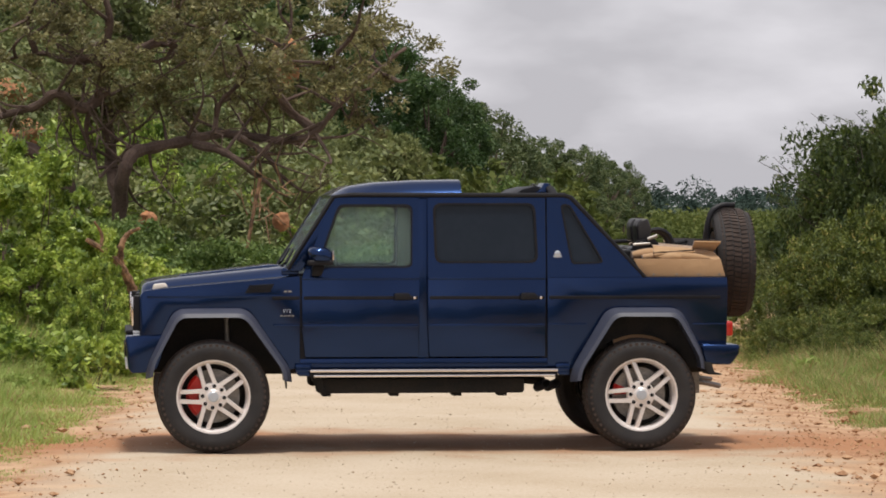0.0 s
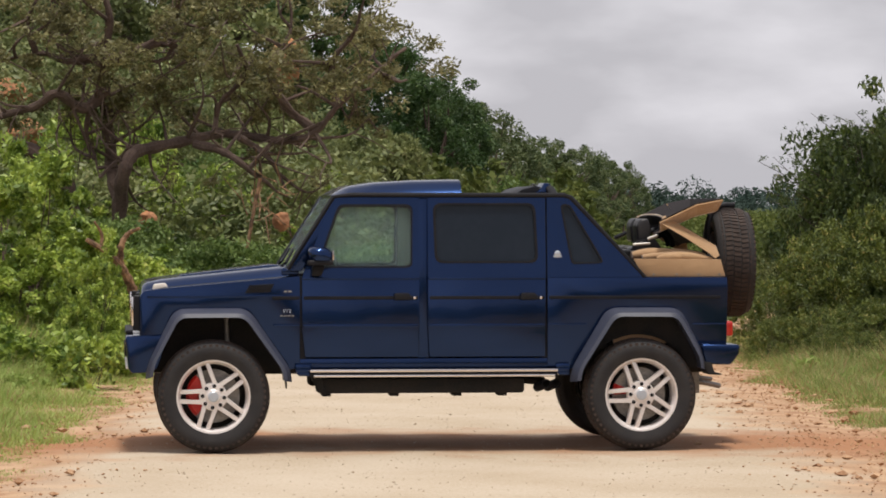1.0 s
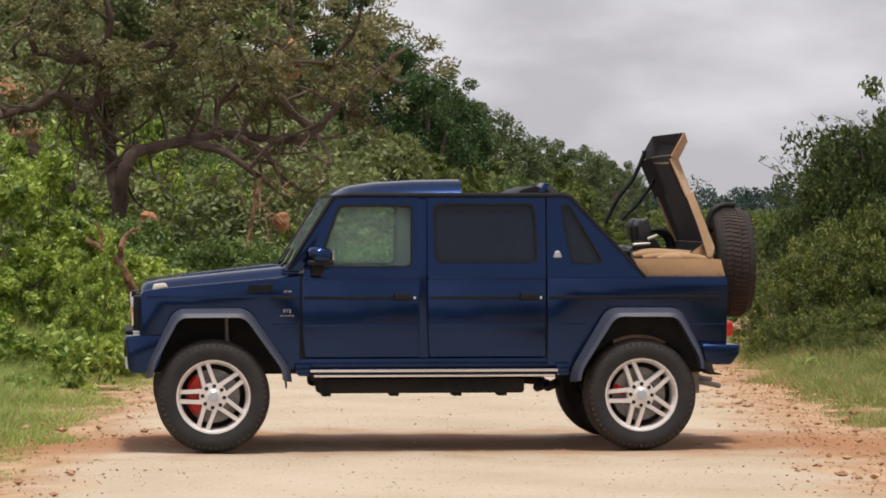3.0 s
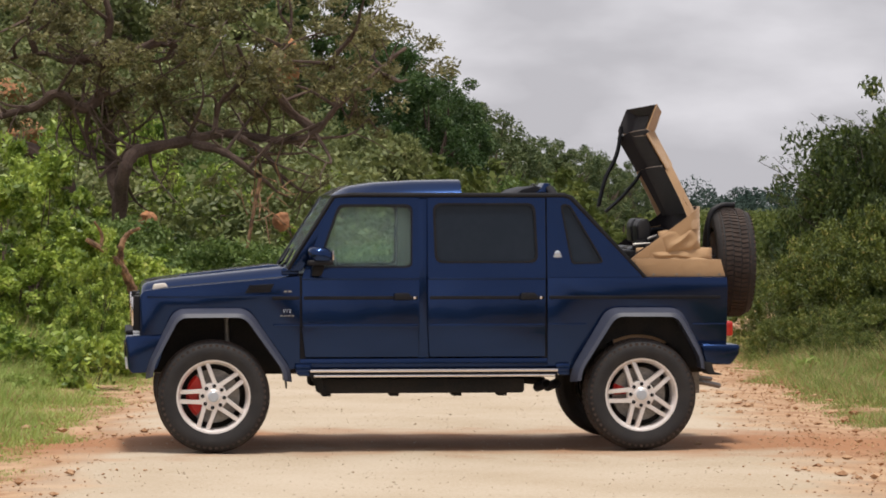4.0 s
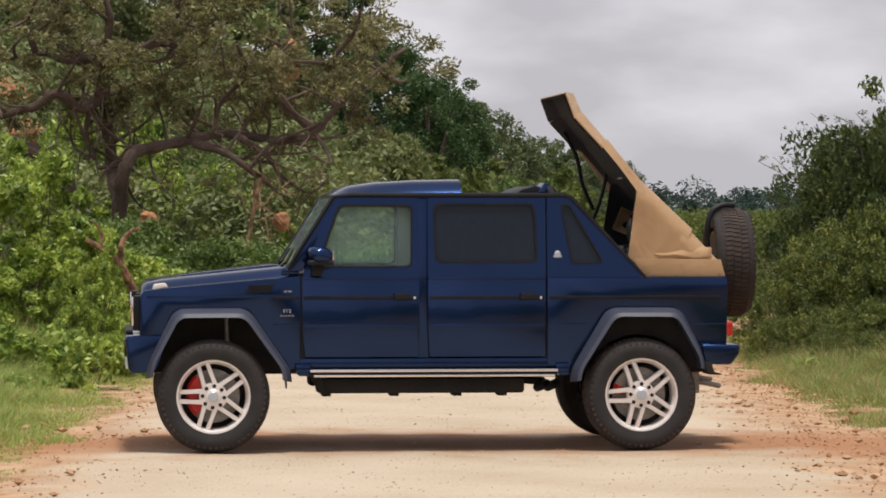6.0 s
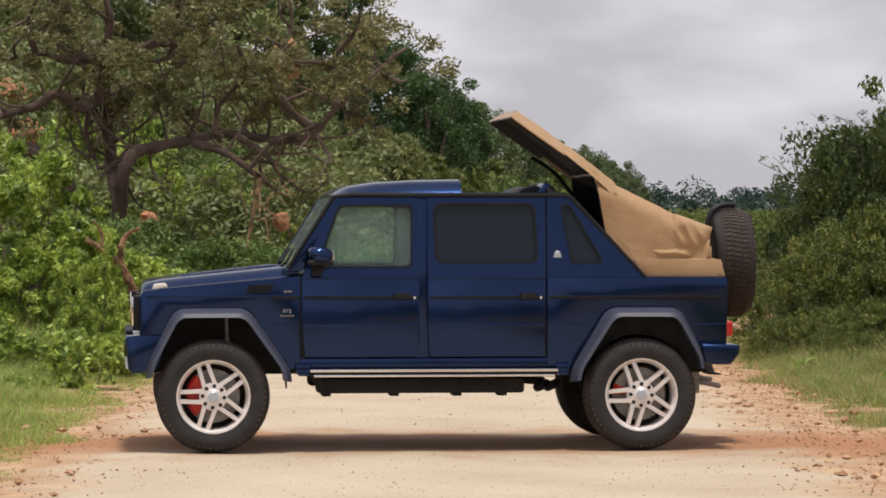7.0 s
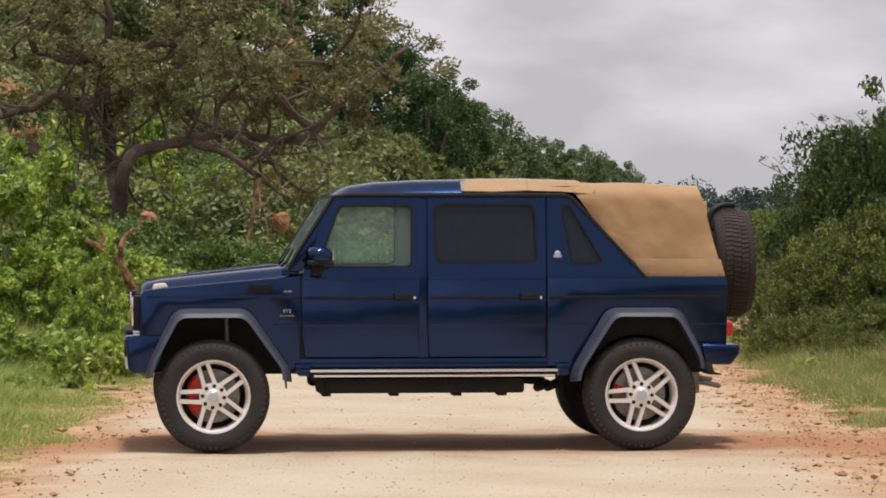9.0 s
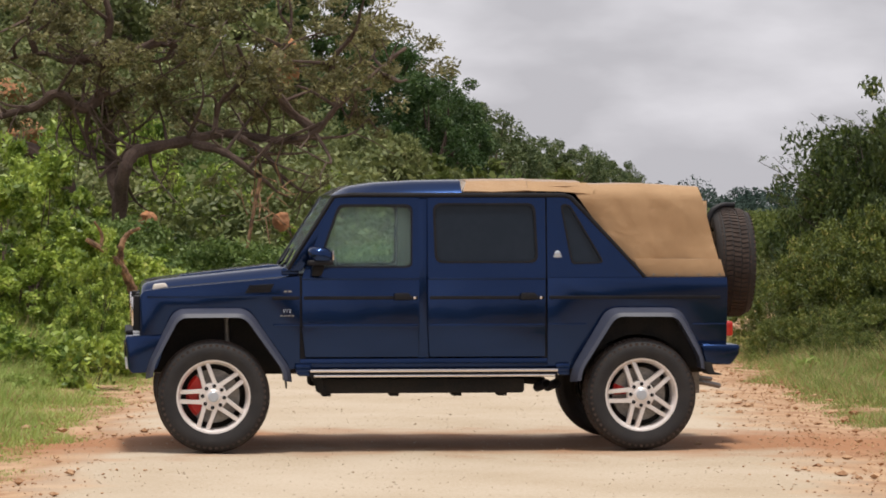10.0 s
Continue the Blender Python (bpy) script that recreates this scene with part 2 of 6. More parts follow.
def part(name, bm, material, parent, label=""):
    """One mesh object under a thing or a part."""
    me = mesh_of(name, bm)
    me.materials.append(material)
    ob = new(name, me)
    ob.parent = parent
    if label:
        tagged(ob, label)
    return ob


def twin(ob, parent=None):
    """The same part mirrored to the far side."""
    me = ob.data.copy()
    me.transform(Matrix.Diagonal((1, -1, 1, 1)))
    me.flip_normals()
    o = new(ob.name.split(".")[0], me)
    o.parent = parent or ob.parent
    for key in ob.keys():
        o[key] = ob[key]
    return o


def bevel(bm, w, seg=2, limit=30):
    if w > 0:
        es = [e for e in bm.edges if len(e.link_faces) == 2 and e.calc_face_angle(0) > radians(limit)]
        bmesh.ops.bevel(bm, geom=es, offset=w, segments=seg, affect="EDGES", profile=0.6, clamp_overlap=True)
    return bm


def prism(poly, y0, y1, w=0.0, seg=2):
    """A polygon in x and z, drawn out from y0 to y1."""
    bm = bmesh.new()
    f = bm.faces.new([bm.verts.new((x, y0, z)) for x, z in poly])
    r = bmesh.ops.extrude_face_region(bm, geom=[f])
    bmesh.ops.translate(bm, verts=[v for v in r["geom"] if isinstance(v, bmesh.types.BMVert)], vec=(0, y1 - y0, 0))
    bmesh.ops.recalc_face_normals(bm, faces=bm.faces[:])
    return bevel(bm, w, seg)


def plate(outer, holes, y0, y1, w=0.0):
    """A plate in x and z with openings that go through it."""
    bm = bmesh.new()
    for loop in (outer, *holes):
        vs = [bm.verts.new((x, y0, z)) for x, z in loop]
        for a, b in zip(vs, vs[1:] + vs[:1]):
            bm.edges.new((a, b))
    bmesh.ops.triangle_fill(bm, use_beauty=True, use_dissolve=True, edges=bm.edges[:])
    r = bmesh.ops.extrude_face_region(bm, geom=bm.faces[:])
    bmesh.ops.translate(bm, verts=[v for v in r["geom"] if isinstance(v, bmesh.types.BMVert)], vec=(0, y1 - y0, 0))
    bmesh.ops.recalc_face_normals(bm, faces=bm.faces[:])
    return bevel(bm, w, 2)


def box(x0, x1, y0, y1, z0, z1, w=0.01, seg=2):
    return prism([(x0, z0), (x1, z0), (x1, z1), (x0, z1)], y0, y1, w, seg)


def rounded(poly, r, n=4):
    """The polygon with its corners rounded."""
    out = []
    k = len(poly)
    rs = r if isinstance(r, (list, tuple)) else [r] * k
    for i, p in enumerate(poly):
        p, a, b = Vector(p), Vector(poly[i - 1]), Vector(poly[(i + 1) % k])
        d = min(rs[i], (a - p).length * 0.45, (b - p).length * 0.45)
        s, e = p + (a - p).normalized() * d, p + (b - p).normalized() * d
        for j in range(n + 1):
            t = j / n
            q = s * (1 - t) ** 2 + p * 2 * t * (1 - t) + e * t * t
            out.append((q.x, q.y))
    return out


def add_tube(bm, pts, radii, seg=8):
    """A tapered tube along points, added to bm."""
    pts = [Vector(p) for p in pts]
    rings = []
    side = None
    for i, p in enumerate(pts):
        d = (pts[min(i + 1, len(pts) - 1)] - pts[max(i - 1, 0)]).normalized()
        if side is None:
            side = d.orthogonal().normalized()
        side = (side - d * side.dot(d))
        side = side.normalized() if side.length > 1e-6 else d.orthogonal().normalized()
        up = d.cross(side)
        r = radii[i] if isinstance(radii, (list, tuple)) else radii
        rings.append([bm.verts.new(p + (side * math.cos(a) + up * math.sin(a)) * r) for a in [2 * math.pi * k / seg for k in range(seg)]])
    for a, b in zip(rings, rings[1:]):
        for k in range(seg):
            bm.faces.new((a[k], a[(k + 1) % seg], b[(k + 1) % seg], b[k]))
    bm.faces.new(rings[0][::-1])
    bm.faces.new(rings[-1])
    return bm


def tube(pts, radii, seg=8):
    return add_tube(bmesh.new(), pts, radii, seg)


def spline(pts, n=6):
    """Points on a smooth curve through pts (tuples of any length)."""
    p = [np.array(q, float) for q in pts]
    p = [2 * p[0] - p[1]] + p + [2 * p[-1] - p[-2]]
    out = []
    for i in range(1, len(p) - 2):
        for k in range(n):
            t = k / n
            a, b, c, d = p[i - 1:i + 3]
            out.append(0.5 * (2 * b + (c - a) * t + (2 * a - 5 * b + 4 * c - d) * t * t + (3 * b - a - 3 * c + d) * t ** 3))
    out.append(p[-2])
    return out


def lathe(profile, seg=48):
    """A profile of (radius, offset) turned round the y axis."""
    bm = bmesh.new()
    rings = []
    for r, o in profile:
        rings.append([bm.verts.new((r * math.cos(a), o, r * math.sin(a))) for a in [2 * math.pi * k / seg for k in range(seg)]])
    for a, b in zip(rings, rings[1:]):
        for k in range(seg):
            bm.faces.new((a[k], a[(k + 1) % seg], b[(k + 1) % seg], b[k]))
    return bm


def join(bm, other):
    me = bpy.data.meshes.new("tmp")
    other.to_mesh(me)
    other.free()
    bm.from_mesh(me)
    bpy.data.meshes.remove(me)
    return bm


def lean(bm, z0=1.39, k=0.085):
    """Sides lean inward above the belt line."""
    for v in bm.verts:
        if v.co.z > z0:
            v.co.y -= math.copysign(k * (v.co.z - z0), v.co.y)
    return bm


def smooth_step(t):
    t = max(0.0, min(1.0, t))
    return t * t * (3 - 2 * t)


# ---- ground ----
def ground_z(x, y):
    """The lie of the land: flat by the road, a wooded hill beyond."""
    z = 13.0 * smooth_step((y - 24) / 70) * smooth_step((3.5 - x + 0.02 * (y - 60)) / 24)
    side = smooth_step((abs(x - 0.15) - 3.2) / 2.5)
    z -= 0.06 * (1 - side) * (1 - smooth_step((y - 30) / 20))
    z += side * 0.06 * noise.noise((x * 0.5, y * 0.5, 0)) + 0.05 * side
    z += 1.5 * smooth_step((y - 120) / 400)
    return z


def build_ground():
    xs = sorted({round(v, 3) for v in [*np.linspace(-16, 16, 65), *np.linspace(-60, 60, 31), *np.linspace(-700, 700, 29)]})
    ys = sorted({round(v, 3) for v in [*np.linspace(-30, 40, 71), *np.linspace(40, 200, 41), *np.linspace(-200, 2200, 41)]})
    verts = [(x, y, ground_z(x, y)) for y in ys for x in xs]
    w = len(xs)
    faces = [(j * w + i, j * w + i + 1, (j + 1) * w + i + 1, (j + 1) * w + i) for j in range(len(ys) - 1) for i in range(w - 1)]
    me = bpy.data.meshes.new("ground")
    me.from_pydata(verts, [], faces)
    me.polygons.foreach_set("use_smooth", [True] * len(faces))
    me.materials.append(EARTH)
    tagged(new("ground", me), "sparse green and sandy earth of the bushveld", "ground", kind="structure")


def road_edges(y):
    l = -3.0 + 0.35 * noise.noise((0, y * 0.45, 3)) + 0.14 * noise.noise((0, y * 1.9, 5))
    r = 3.25 + 0.4 * noise.noise((9, y * 0.4, 3)) + 0.16 * noise.noise((9, y * 1.7, 5))
    bend = 4.0 * smooth_step((y - 14) / 40)
    return l + bend, r + bend


def build_road():
    verts, faces = [], []
    n = 52
    ys = np.linspace(-34, 60, 330)
    for y in ys:
        l, r = road_edges(y)
        l, r = l - 1.3, r + 1.3
        for i in range(n + 1):
            x = l + (r - l) * i / n
            out = smooth_step((max(l + 1.6 - x, x - r + 1.6)) / 0.9)
            bed = -0.004 + 0.008 * noise.noise((x * 2.2, y * 2.2, 1)) + 0.010 * noise.noise((x * 0.7, y * 0.7, 7))
            bed += max(0, ground_z(x, y) - 0.03 if y > 20 else 0)
            side = ground_z(x, y) + 0.010 + 0.012 * noise.noise((x * 2.6, y * 2.6, 4))
            z = bed * (1 - out) + side * out
            verts.append((x, y, ground_z(x, y) - 0.03 if i in (0, n) else z))
    for j in range(len(ys) - 1):
        for i in range(n):
            a = j * (n + 1) + i
            faces.append((a, a + 1, a + n + 2, a + n + 1))
    me = bpy.data.meshes.new("road")
    me.from_pydata(verts, [], faces)
    me.polygons.foreach_set("use_smooth", [True] * len(faces))
    me.materials.append(SAND)
    tagged(new("road", me), "pale sandy dirt road with soft reddish worn edges", "road", kind="structure")


build_ground()
build_road()


# ---- the car ----
CAR_LABEL = "dark navy-blue off-road car with folding tan top on the road"
car = tagged(new("off_road_car"), CAR_LABEL, "car")
car.matrix_basis = pose(-0.02, 0, 0.012, 0, 0, 5.5)

ARCH_F = [(-2.44, 0.64), (-2.19, 1.095), (-1.66, 1.095), (-1.34, 0.64)]
ARCH_R = [(1.04, 0.64), (1.325, 1.09), (1.82, 1.09), (2.00, 0.74)]


def build_body():
    # inner shell: floor, wheel housings, firewall
    part("underbody", box(-2.30, 2.18, -0.60, 0.60, 0.60, 0.80, 0.03), SOOT, car, "dusty black underbody")
    part("engine_bay", box(-2.38, -1.24, -0.62, 0.62, 0.78, 1.22, 0.02), SOOT, car)
    for name, x0, x1 in (("front_axle", -1.99, -1.84), ("rear_axle", 1.45, 1.61)):
        part(name, tube([((x0 + x1) / 2, -0.80, 0.45), ((x0 + x1) / 2, 0.80, 0.45)], 0.07, 12), SOOT, car)
    part("load_floor", box(0.90, 2.21, -0.78, 0.78, 0.80, 0.84, 0.005), SOOT, car)
    part("tailgate", box(2.18, 2.245, -0.80, 0.80, 0.80, 1.385, 0.02), PAINT, car)
    # front wings with cut wheel arches
    wing = [(-2.50, 1.235), (-2.47, 1.285), (-2.30, 1.305), (-1.215, 1.40), (-1.215, 0.66), (-1.34, 0.64), *ARCH_F[::-1][1:], (-2.50, 0.66)]
    w = part("front_wing", prism(wing, -0.86, -0.80, 0.012), PAINT, car)
    twin(w)
    top = [(-2.47, 1.245), (-2.46, 1.285), (-2.30, 1.300), (-1.22, 1.395), (-1.22, 1.33), (-2.3, 1.24)]
    w = part("wing_top", prism(top, -0.805, -0.66, 0.008), PAINT, car)
    twin(w)
    crease = part("wing_crease", box(-2.44, -1.34, -0.872, -0.858, 1.225, 1.25, 0.006), PAINT, car)
    twin(crease)
    # bonnet
    bm = bmesh.new()
    rows = []
    for x, top, edge in ((-2.488, 1.290, 1.235), (-2.475, 1.325, 1.262), (-2.44, 1.352, 1.285), (-2.32, 1.373, 1.300), (-2.2, 1.387, 1.311), (-1.76, 1.433, 1.350), (-1.32, 1.477, 1.388), (-1.29, 1.477, 1.390)):
        row = []
        for u, f in ((-1.0, -0.5), (-1.0, 0.0), (-0.985, 0.14), (-0.94, 0.46), (-0.895, 0.76), (-0.84, 0.92), (-0.65, 0.985), (-0.3, 1.0), (0.0, 1.0)):
            row.append((u * 0.795, edge + (top - edge) * f))
        row += [(-y, z) for y, z in row[-2::-1]]
        rows.append([bm.verts.new((x, y, z)) for y, z in row])
    for a, b in zip(rows, rows[1:]):
        for k in range(len(a) - 1):
            bm.faces.new((a[k], a[k + 1], b[k + 1], b[k]))
    bm.faces.new(rows[0])
    bm.faces.new(rows[-1][::-1])
    part("bonnet", bm, PAINT, car)
    # black tubes stand in for the shade in the bonnet seams
    for s in (-1, 1):
        part("bonnet_gap_shade", tube([(-2.47, s * 0.803, 1.268), (-2.30, s * 0.803, 1.304), (-1.25, s * 0.803, 1.397)], 0.007, 6), BLACK, car)
    raise_ = [(-2.25, 1.36), (-2.15, 1.401), (-1.42, 1.482), (-1.34, 1.476), (-1.4, 1.42)]
    part("bonnet_bulge", bevel(prism(raise_, -0.34, 0.34), 0.02, 3, 20), PAINT, car)
    # nose
    part("front_panel", box(-2.495, -2.42, -0.80, 0.80, 0.70, 1.235, 0.02), PAINT, car)
    g = part("grille", box(-2.535, -2.49, -0.42, 0.42, 0.93, 1.215, 0.012), BLACK, car, "black grille with bright slats")
    for z in (0.99, 1.07, 1.15):
        part("grille_slat", box(-2.552, -2.53, -0.40, 0.40, z - 0.014, z + 0.014, 0.006), CHROME, g)
    for s in (-1, 1):
        bm = lathe([(0.001, -0.045), (0.07, -0.04), (0.105, -0.018), (0.112, 0.0), (0.125, 0.004), (0.125, 0.05)], 28)
        bm.transform(pose(-2.497, s * 0.62, 1.10, 0, 0, -90))
        part("headlight", bm, LAMP_WHITE, car, "round clear headlight")
        bezel = box(-2.515, -2.48, s * 0.62 - 0.16, s * 0.62 + 0.16, 0.935, 1.235, 0.02)
        part("headlight_bezel", bezel, BLACK, car)
        drl = box(-2.522, -2.495, s * 0.62 - 0.15, s * 0.62 + 0.17, 0.955, 0.982, 0.008)
        part("daytime_lamp", drl, LAMP_WHITE, car)
        hs = part("lamp_housing", bevel(box(-2.552, -2.488, s * 0.815, s * 0.755, 0.965, 1.245, 0.0), 0.014, 3), BLACK, car, "black headlight housing")
        part("lamp_rim", box(-2.564, -2.548, s * 0.822, s * 0.758, 1.00, 1.235, 0.005), CHROME, hs)
        for z in (0.930, 0.952):
            part("lamp_strip", box(-2.552, -2.490, s * 0.820, s * 0.52, z - 0.008, z + 0.008, 0.004), LAMP_WHITE, hs)
        ind = prism([(-2.40, 1.288), (-2.385, 1.335), (-2.29, 1.345), (-2.265, 1.300)], s * 0.80, s * 0.69, 0.012)
        part("turn_indicator", ind, AMBER, car, "pale turn indicator on the wing")
    # bumper
    bump = [(-2.615, 0.90), (-2.60, 0.925), (-2.30, 0.925), (-2.28, 0.90), (-2.36, 0.66), (-2.45, 0.63), (-2.56, 0.625), (-2.59, 0.66)]
    bm = bevel(prism(bump, -0.92, 0.92), 0.02, 2, 25)
    b = part("front_bumper", bm, PAINT, car)
    part("skid_lip", box(-2.61, -2.42, -0.80, 0.80, 0.655, 0.685, 0.01), ALLOY, b, "silver skid lip")
    part("bumper_intake", box(-2.618, -2.58, -0.42, 0.42, 0.74, 0.85, 0.015), BLACK, b)
    part("bumper_pad", box(-2.61, -2.50, -0.60, 0.70, 0.922, 0.960, 0.015), BLACK, b)
    part("tow_eye", tube([(-2.42, -0.5, 0.63), (-2.30, -0.5, 0.625), (-2.22, -0.5, 0.65)], 0.018, 8), STEEL, b)
    # wing vent, badges
    v = part("wing_vent", prism([(-1.66, 1.262), (-1.62, 1.325), (-1.42, 1.338), (-1.46, 1.268)], -0.874, -0.855, 0.006), BLACK, car, "black slatted wing vent")
    for k in range(4):
        part("vent_slat", box(-1.63 + 0.002 * k, -1.45, -0.879, -0.872, 1.272 + 0.016 * k, 1.279 + 0.016 * k, 0.001), BLACK, v)
    twin(v)
    # rear quarter
    q = [(0.785, 1.385), (2.257, 1.385), (2.262, 1.30), (2.255, 0.84), (2.07, 0.80), (2.00, 0.74), *ARCH_R[::-1][1:], (0.785, 0.66)]
    w = part("rear_quarter", prism(q, -0.86, -0.80, 0.012), PAINT, car)
    twin(w)
    up = [(0.785, 1.385), (1.565, 1.385), (0.965, 2.03), (0.785, 2.03)]
    hole = rounded([(0.898, 1.972), (0.972, 1.972), (1.248, 1.500), (0.985, 1.495)], [0.04, 0.05, 0.05, 0.04])
    w = part("rear_pillar", lean(plate(rounded(up, [0.001, 0.02, 0.06, 0.001]), [hole], -0.862, -0.80, 0.0)), PAINT, car)
    t = twin(w)
    seal = rounded([(0.893, 1.977), (0.974, 1.977), (1.254, 1.498), (0.98, 1.490)], [0.04, 0.05, 0.05, 0.04])
    for ob in (w, t):
        s = -1 if ob is w else 1
        part("quarter_seal", lean(plate(seal, [rounded([(0.91, 1.96), (0.966, 1.96), (1.234, 1.508), (0.993, 1.505)], 0.035)], s * 0.868, s * 0.85)), BLACK, ob)
        p = part("quarter_pane", lean(prism(hole, s * 0.846, s * 0.84)), DARKGLASS, ob, "dark tinted quarter window")
    # dark edge strip along roof rail and sloping pillar
    for s in (-1, 1):
        rail = [(-1.315, s * 0.858, 1.455), (-0.945, s * 0.81, 2.035), (-0.80, s * 0.805, 2.052), (0.93, s * 0.805, 2.048), (0.985, s * 0.806, 2.028), (1.585, s * 0.856, 1.385)]
        part("roof_rail", tube(rail, [0.018, 0.018, 0.018, 0.02, 0.02, 0.014], 8), BLACK, car)
        for z, m, h in ((1.223, BLACK, 0.013), (1.004, PAINT, 0.007)):
            for x0, x1 in ((-1.44 if m is BLACK else -1.43, -1.222), (0.80, 2.20 if m is BLACK else 1.10)):
                part("side_strip", box(x0, x1, s * (0.876 if m is BLACK else 0.882), s * 0.858, z - h, z + h, 0.005), m, car)
        part("side_strip", box(1.97, 2.24, s * 0.872, s * 0.858, 0.997, 1.011, 0.004), PAINT, car)
        part("sill", box(-1.24, 1.03, s * 0.845, s * 0.77, 0.640, 0.735, 0.015), PAINT, car)
        # screen pillar
        pil = [(-1.33, 1.44), (-0.945, 2.045), (-0.86, 2.045), (-1.20, 1.44)]
        part("screen_pillar", lean(prism(pil, s * 0.86, s * 0.79, 0.01)), PAINT, car)
        # step end blocks
        for x0, x1 in ((-1.255, -1.13), (0.85, 0.965)):
            blk = bevel(prism([(x0, 0.69), (x1, 0.69), (x1, 0.595), (x0 + 0.03, 0.595), (x0, 0.63)], s * 0.90, s * 0.80), 0.012)
            e = part("step_mount", blk, PAINT, car)
            for k in range(3):
                part("mount_rib", box(x0 + 0.01, x1 - 0.01, s * 0.912, s * 0.898, 0.612 + 0.026 * k, 0.624 + 0.026 * k, 0.003), PAINT, e)
        st = part("side_step", box(-1.14, 0.86, s * 0.93, s * 0.80, 0.585, 0.650, 0.012), BLACK, car, "side step with two bright steel strips")
        part("step_strip", box(-1.14, 0.86, s * 0.948, s * 0.925, 0.628, 0.650, 0.006), CHROME, st)
        part("step_strip", box(-1.11, 0.84, s * 0.944, s * 0.925, 0.588, 0.606, 0.006), CHROME, st)
    # side tanks with their feet
    tank = part("side_tank", box(-1.07, 0.61, -0.78, -0.42, 0.448, 0.572, 0.03), SOOT, car, "long black underfloor tank")
    for x in (-1.0, -0.45, 0.06, 0.43):
        part("tank_foot", box(x - 0.03, x + 0.04, -0.74, -0.50, 0.424, 0.45, 0.004), SOOT, tank)
    part("tank_bracket", prism([(-1.13, 0.60), (-1.05, 0.60), (-1.0, 0.44), (-1.04, 0.44)], -0.80, -0.45, 0.006), SOOT, tank)
    twin(tank)
    for y in (-0.78, -0.71):
        bm = lathe([(0.030, 0.0), (0.038, 0.0), (0.038, 0.18), (0.030, 0.18), (0.030, 0.0)], 16)
        bm.transform(pose(0.78 + (y + 0.78) * 1.3, y - 0.06, 0.525, -12, 0, 18))
        part("exhaust_tip", bm, BLACK, car)
    part("exhaust_pipe", tube([(0.2, -0.5, 0.56), (0.6, -0.55, 0.55), (0.78, -0.66, 0.535)], 0.035, 10), SOOT, car)
    # hanging details under the front
    part("brake_hose", tube([(-1.34, -0.72, 0.66), (-1.325, -0.74, 0.55), (-1.32, -0.74, 0.49)], [0.012, 0.010, 0.006], 6), SOOT, car)
    part("shock_absorber", tube([(-1.78, -0.62, 0.6), (-1.80, -0.62, 1.08)], 0.020, 10), STEEL, car)
    # wheel housings
    for s in (-1, 1):
        for x0, x1 in ((-2.46, -1.30), (1.0, 2.05)):
            part("wheel_housing", box(x0, x1, s * 0.615, s * 0.60, 0.62, 1.15, 0.004), SOOT, car)
            # added black plate stands for the arch's shaded depth and hides stowed canvas
            if x0 > 0:
                ring = [(1.53 + 0.475 * math.cos(radians(a)), 0.445 + 0.475 * math.sin(radians(a))) for a in range(25, 156, 10)]
                cover = [(2.03, 0.645), (2.03, 0.80), (1.84, 1.12), (1.30, 1.12), (1.02, 0.645)]
                part("arch_dark_plate", prism(cover + ring[::-1], s * 0.812, s * 0.802), SOOT, car)
            part("housing_roof", box(x0, x1, s * 0.84, s * 0.60, 1.105, 1.14, 0.004), SOOT, car)
    # rear lamps, bumper, hitch
    for s in (-1, 1):
        part("tail_lamp", box(2.245, 2.305, s * 0.86, s * 0.70, 0.905, 1.025, 0.018, 3), LAMP_RED, car, "red tail lamp")
        rb = [(2.02, 0.845), (2.345, 0.838), (2.335, 0.76), (2.27, 0.675), (2.06, 0.68)]
        part("bumper_corner", bevel(prism(rb, s * 0.97, s * 0.55), 0.025, 3), PAINT, car)
    part("rear_bumper", box(2.20, 2.32, -0.56, 0.56, 0.70, 0.83, 0.02), BLACK, car)
    part("mud_flap", prism([(2.02, 0.70), (2.10, 0.70), (2.13, 0.62), (2.19, 0.605), (2.18, 0.595), (2.08, 0.60)], -1.0, -0.72, 0.004), SOOT, car)
    hitch = part("tow_bracket", box(1.98, 2.10, -0.45, -0.38, 0.42, 0.66, 0.01), STEEL, car, "worn steel towing bracket")
    part("tow_bar", tube([(2.05, -0.42, 0.52), (2.18, -0.42, 0.50), (2.28, -0.36, 0.475)], 0.022, 8), STEEL, hitch)
    part("tow_bar", tube([(2.04, -0.40, 0.58), (2.12, -0.40, 0.545), (2.22, -0.30, 0.53)], 0.018, 8), STEEL, hitch)


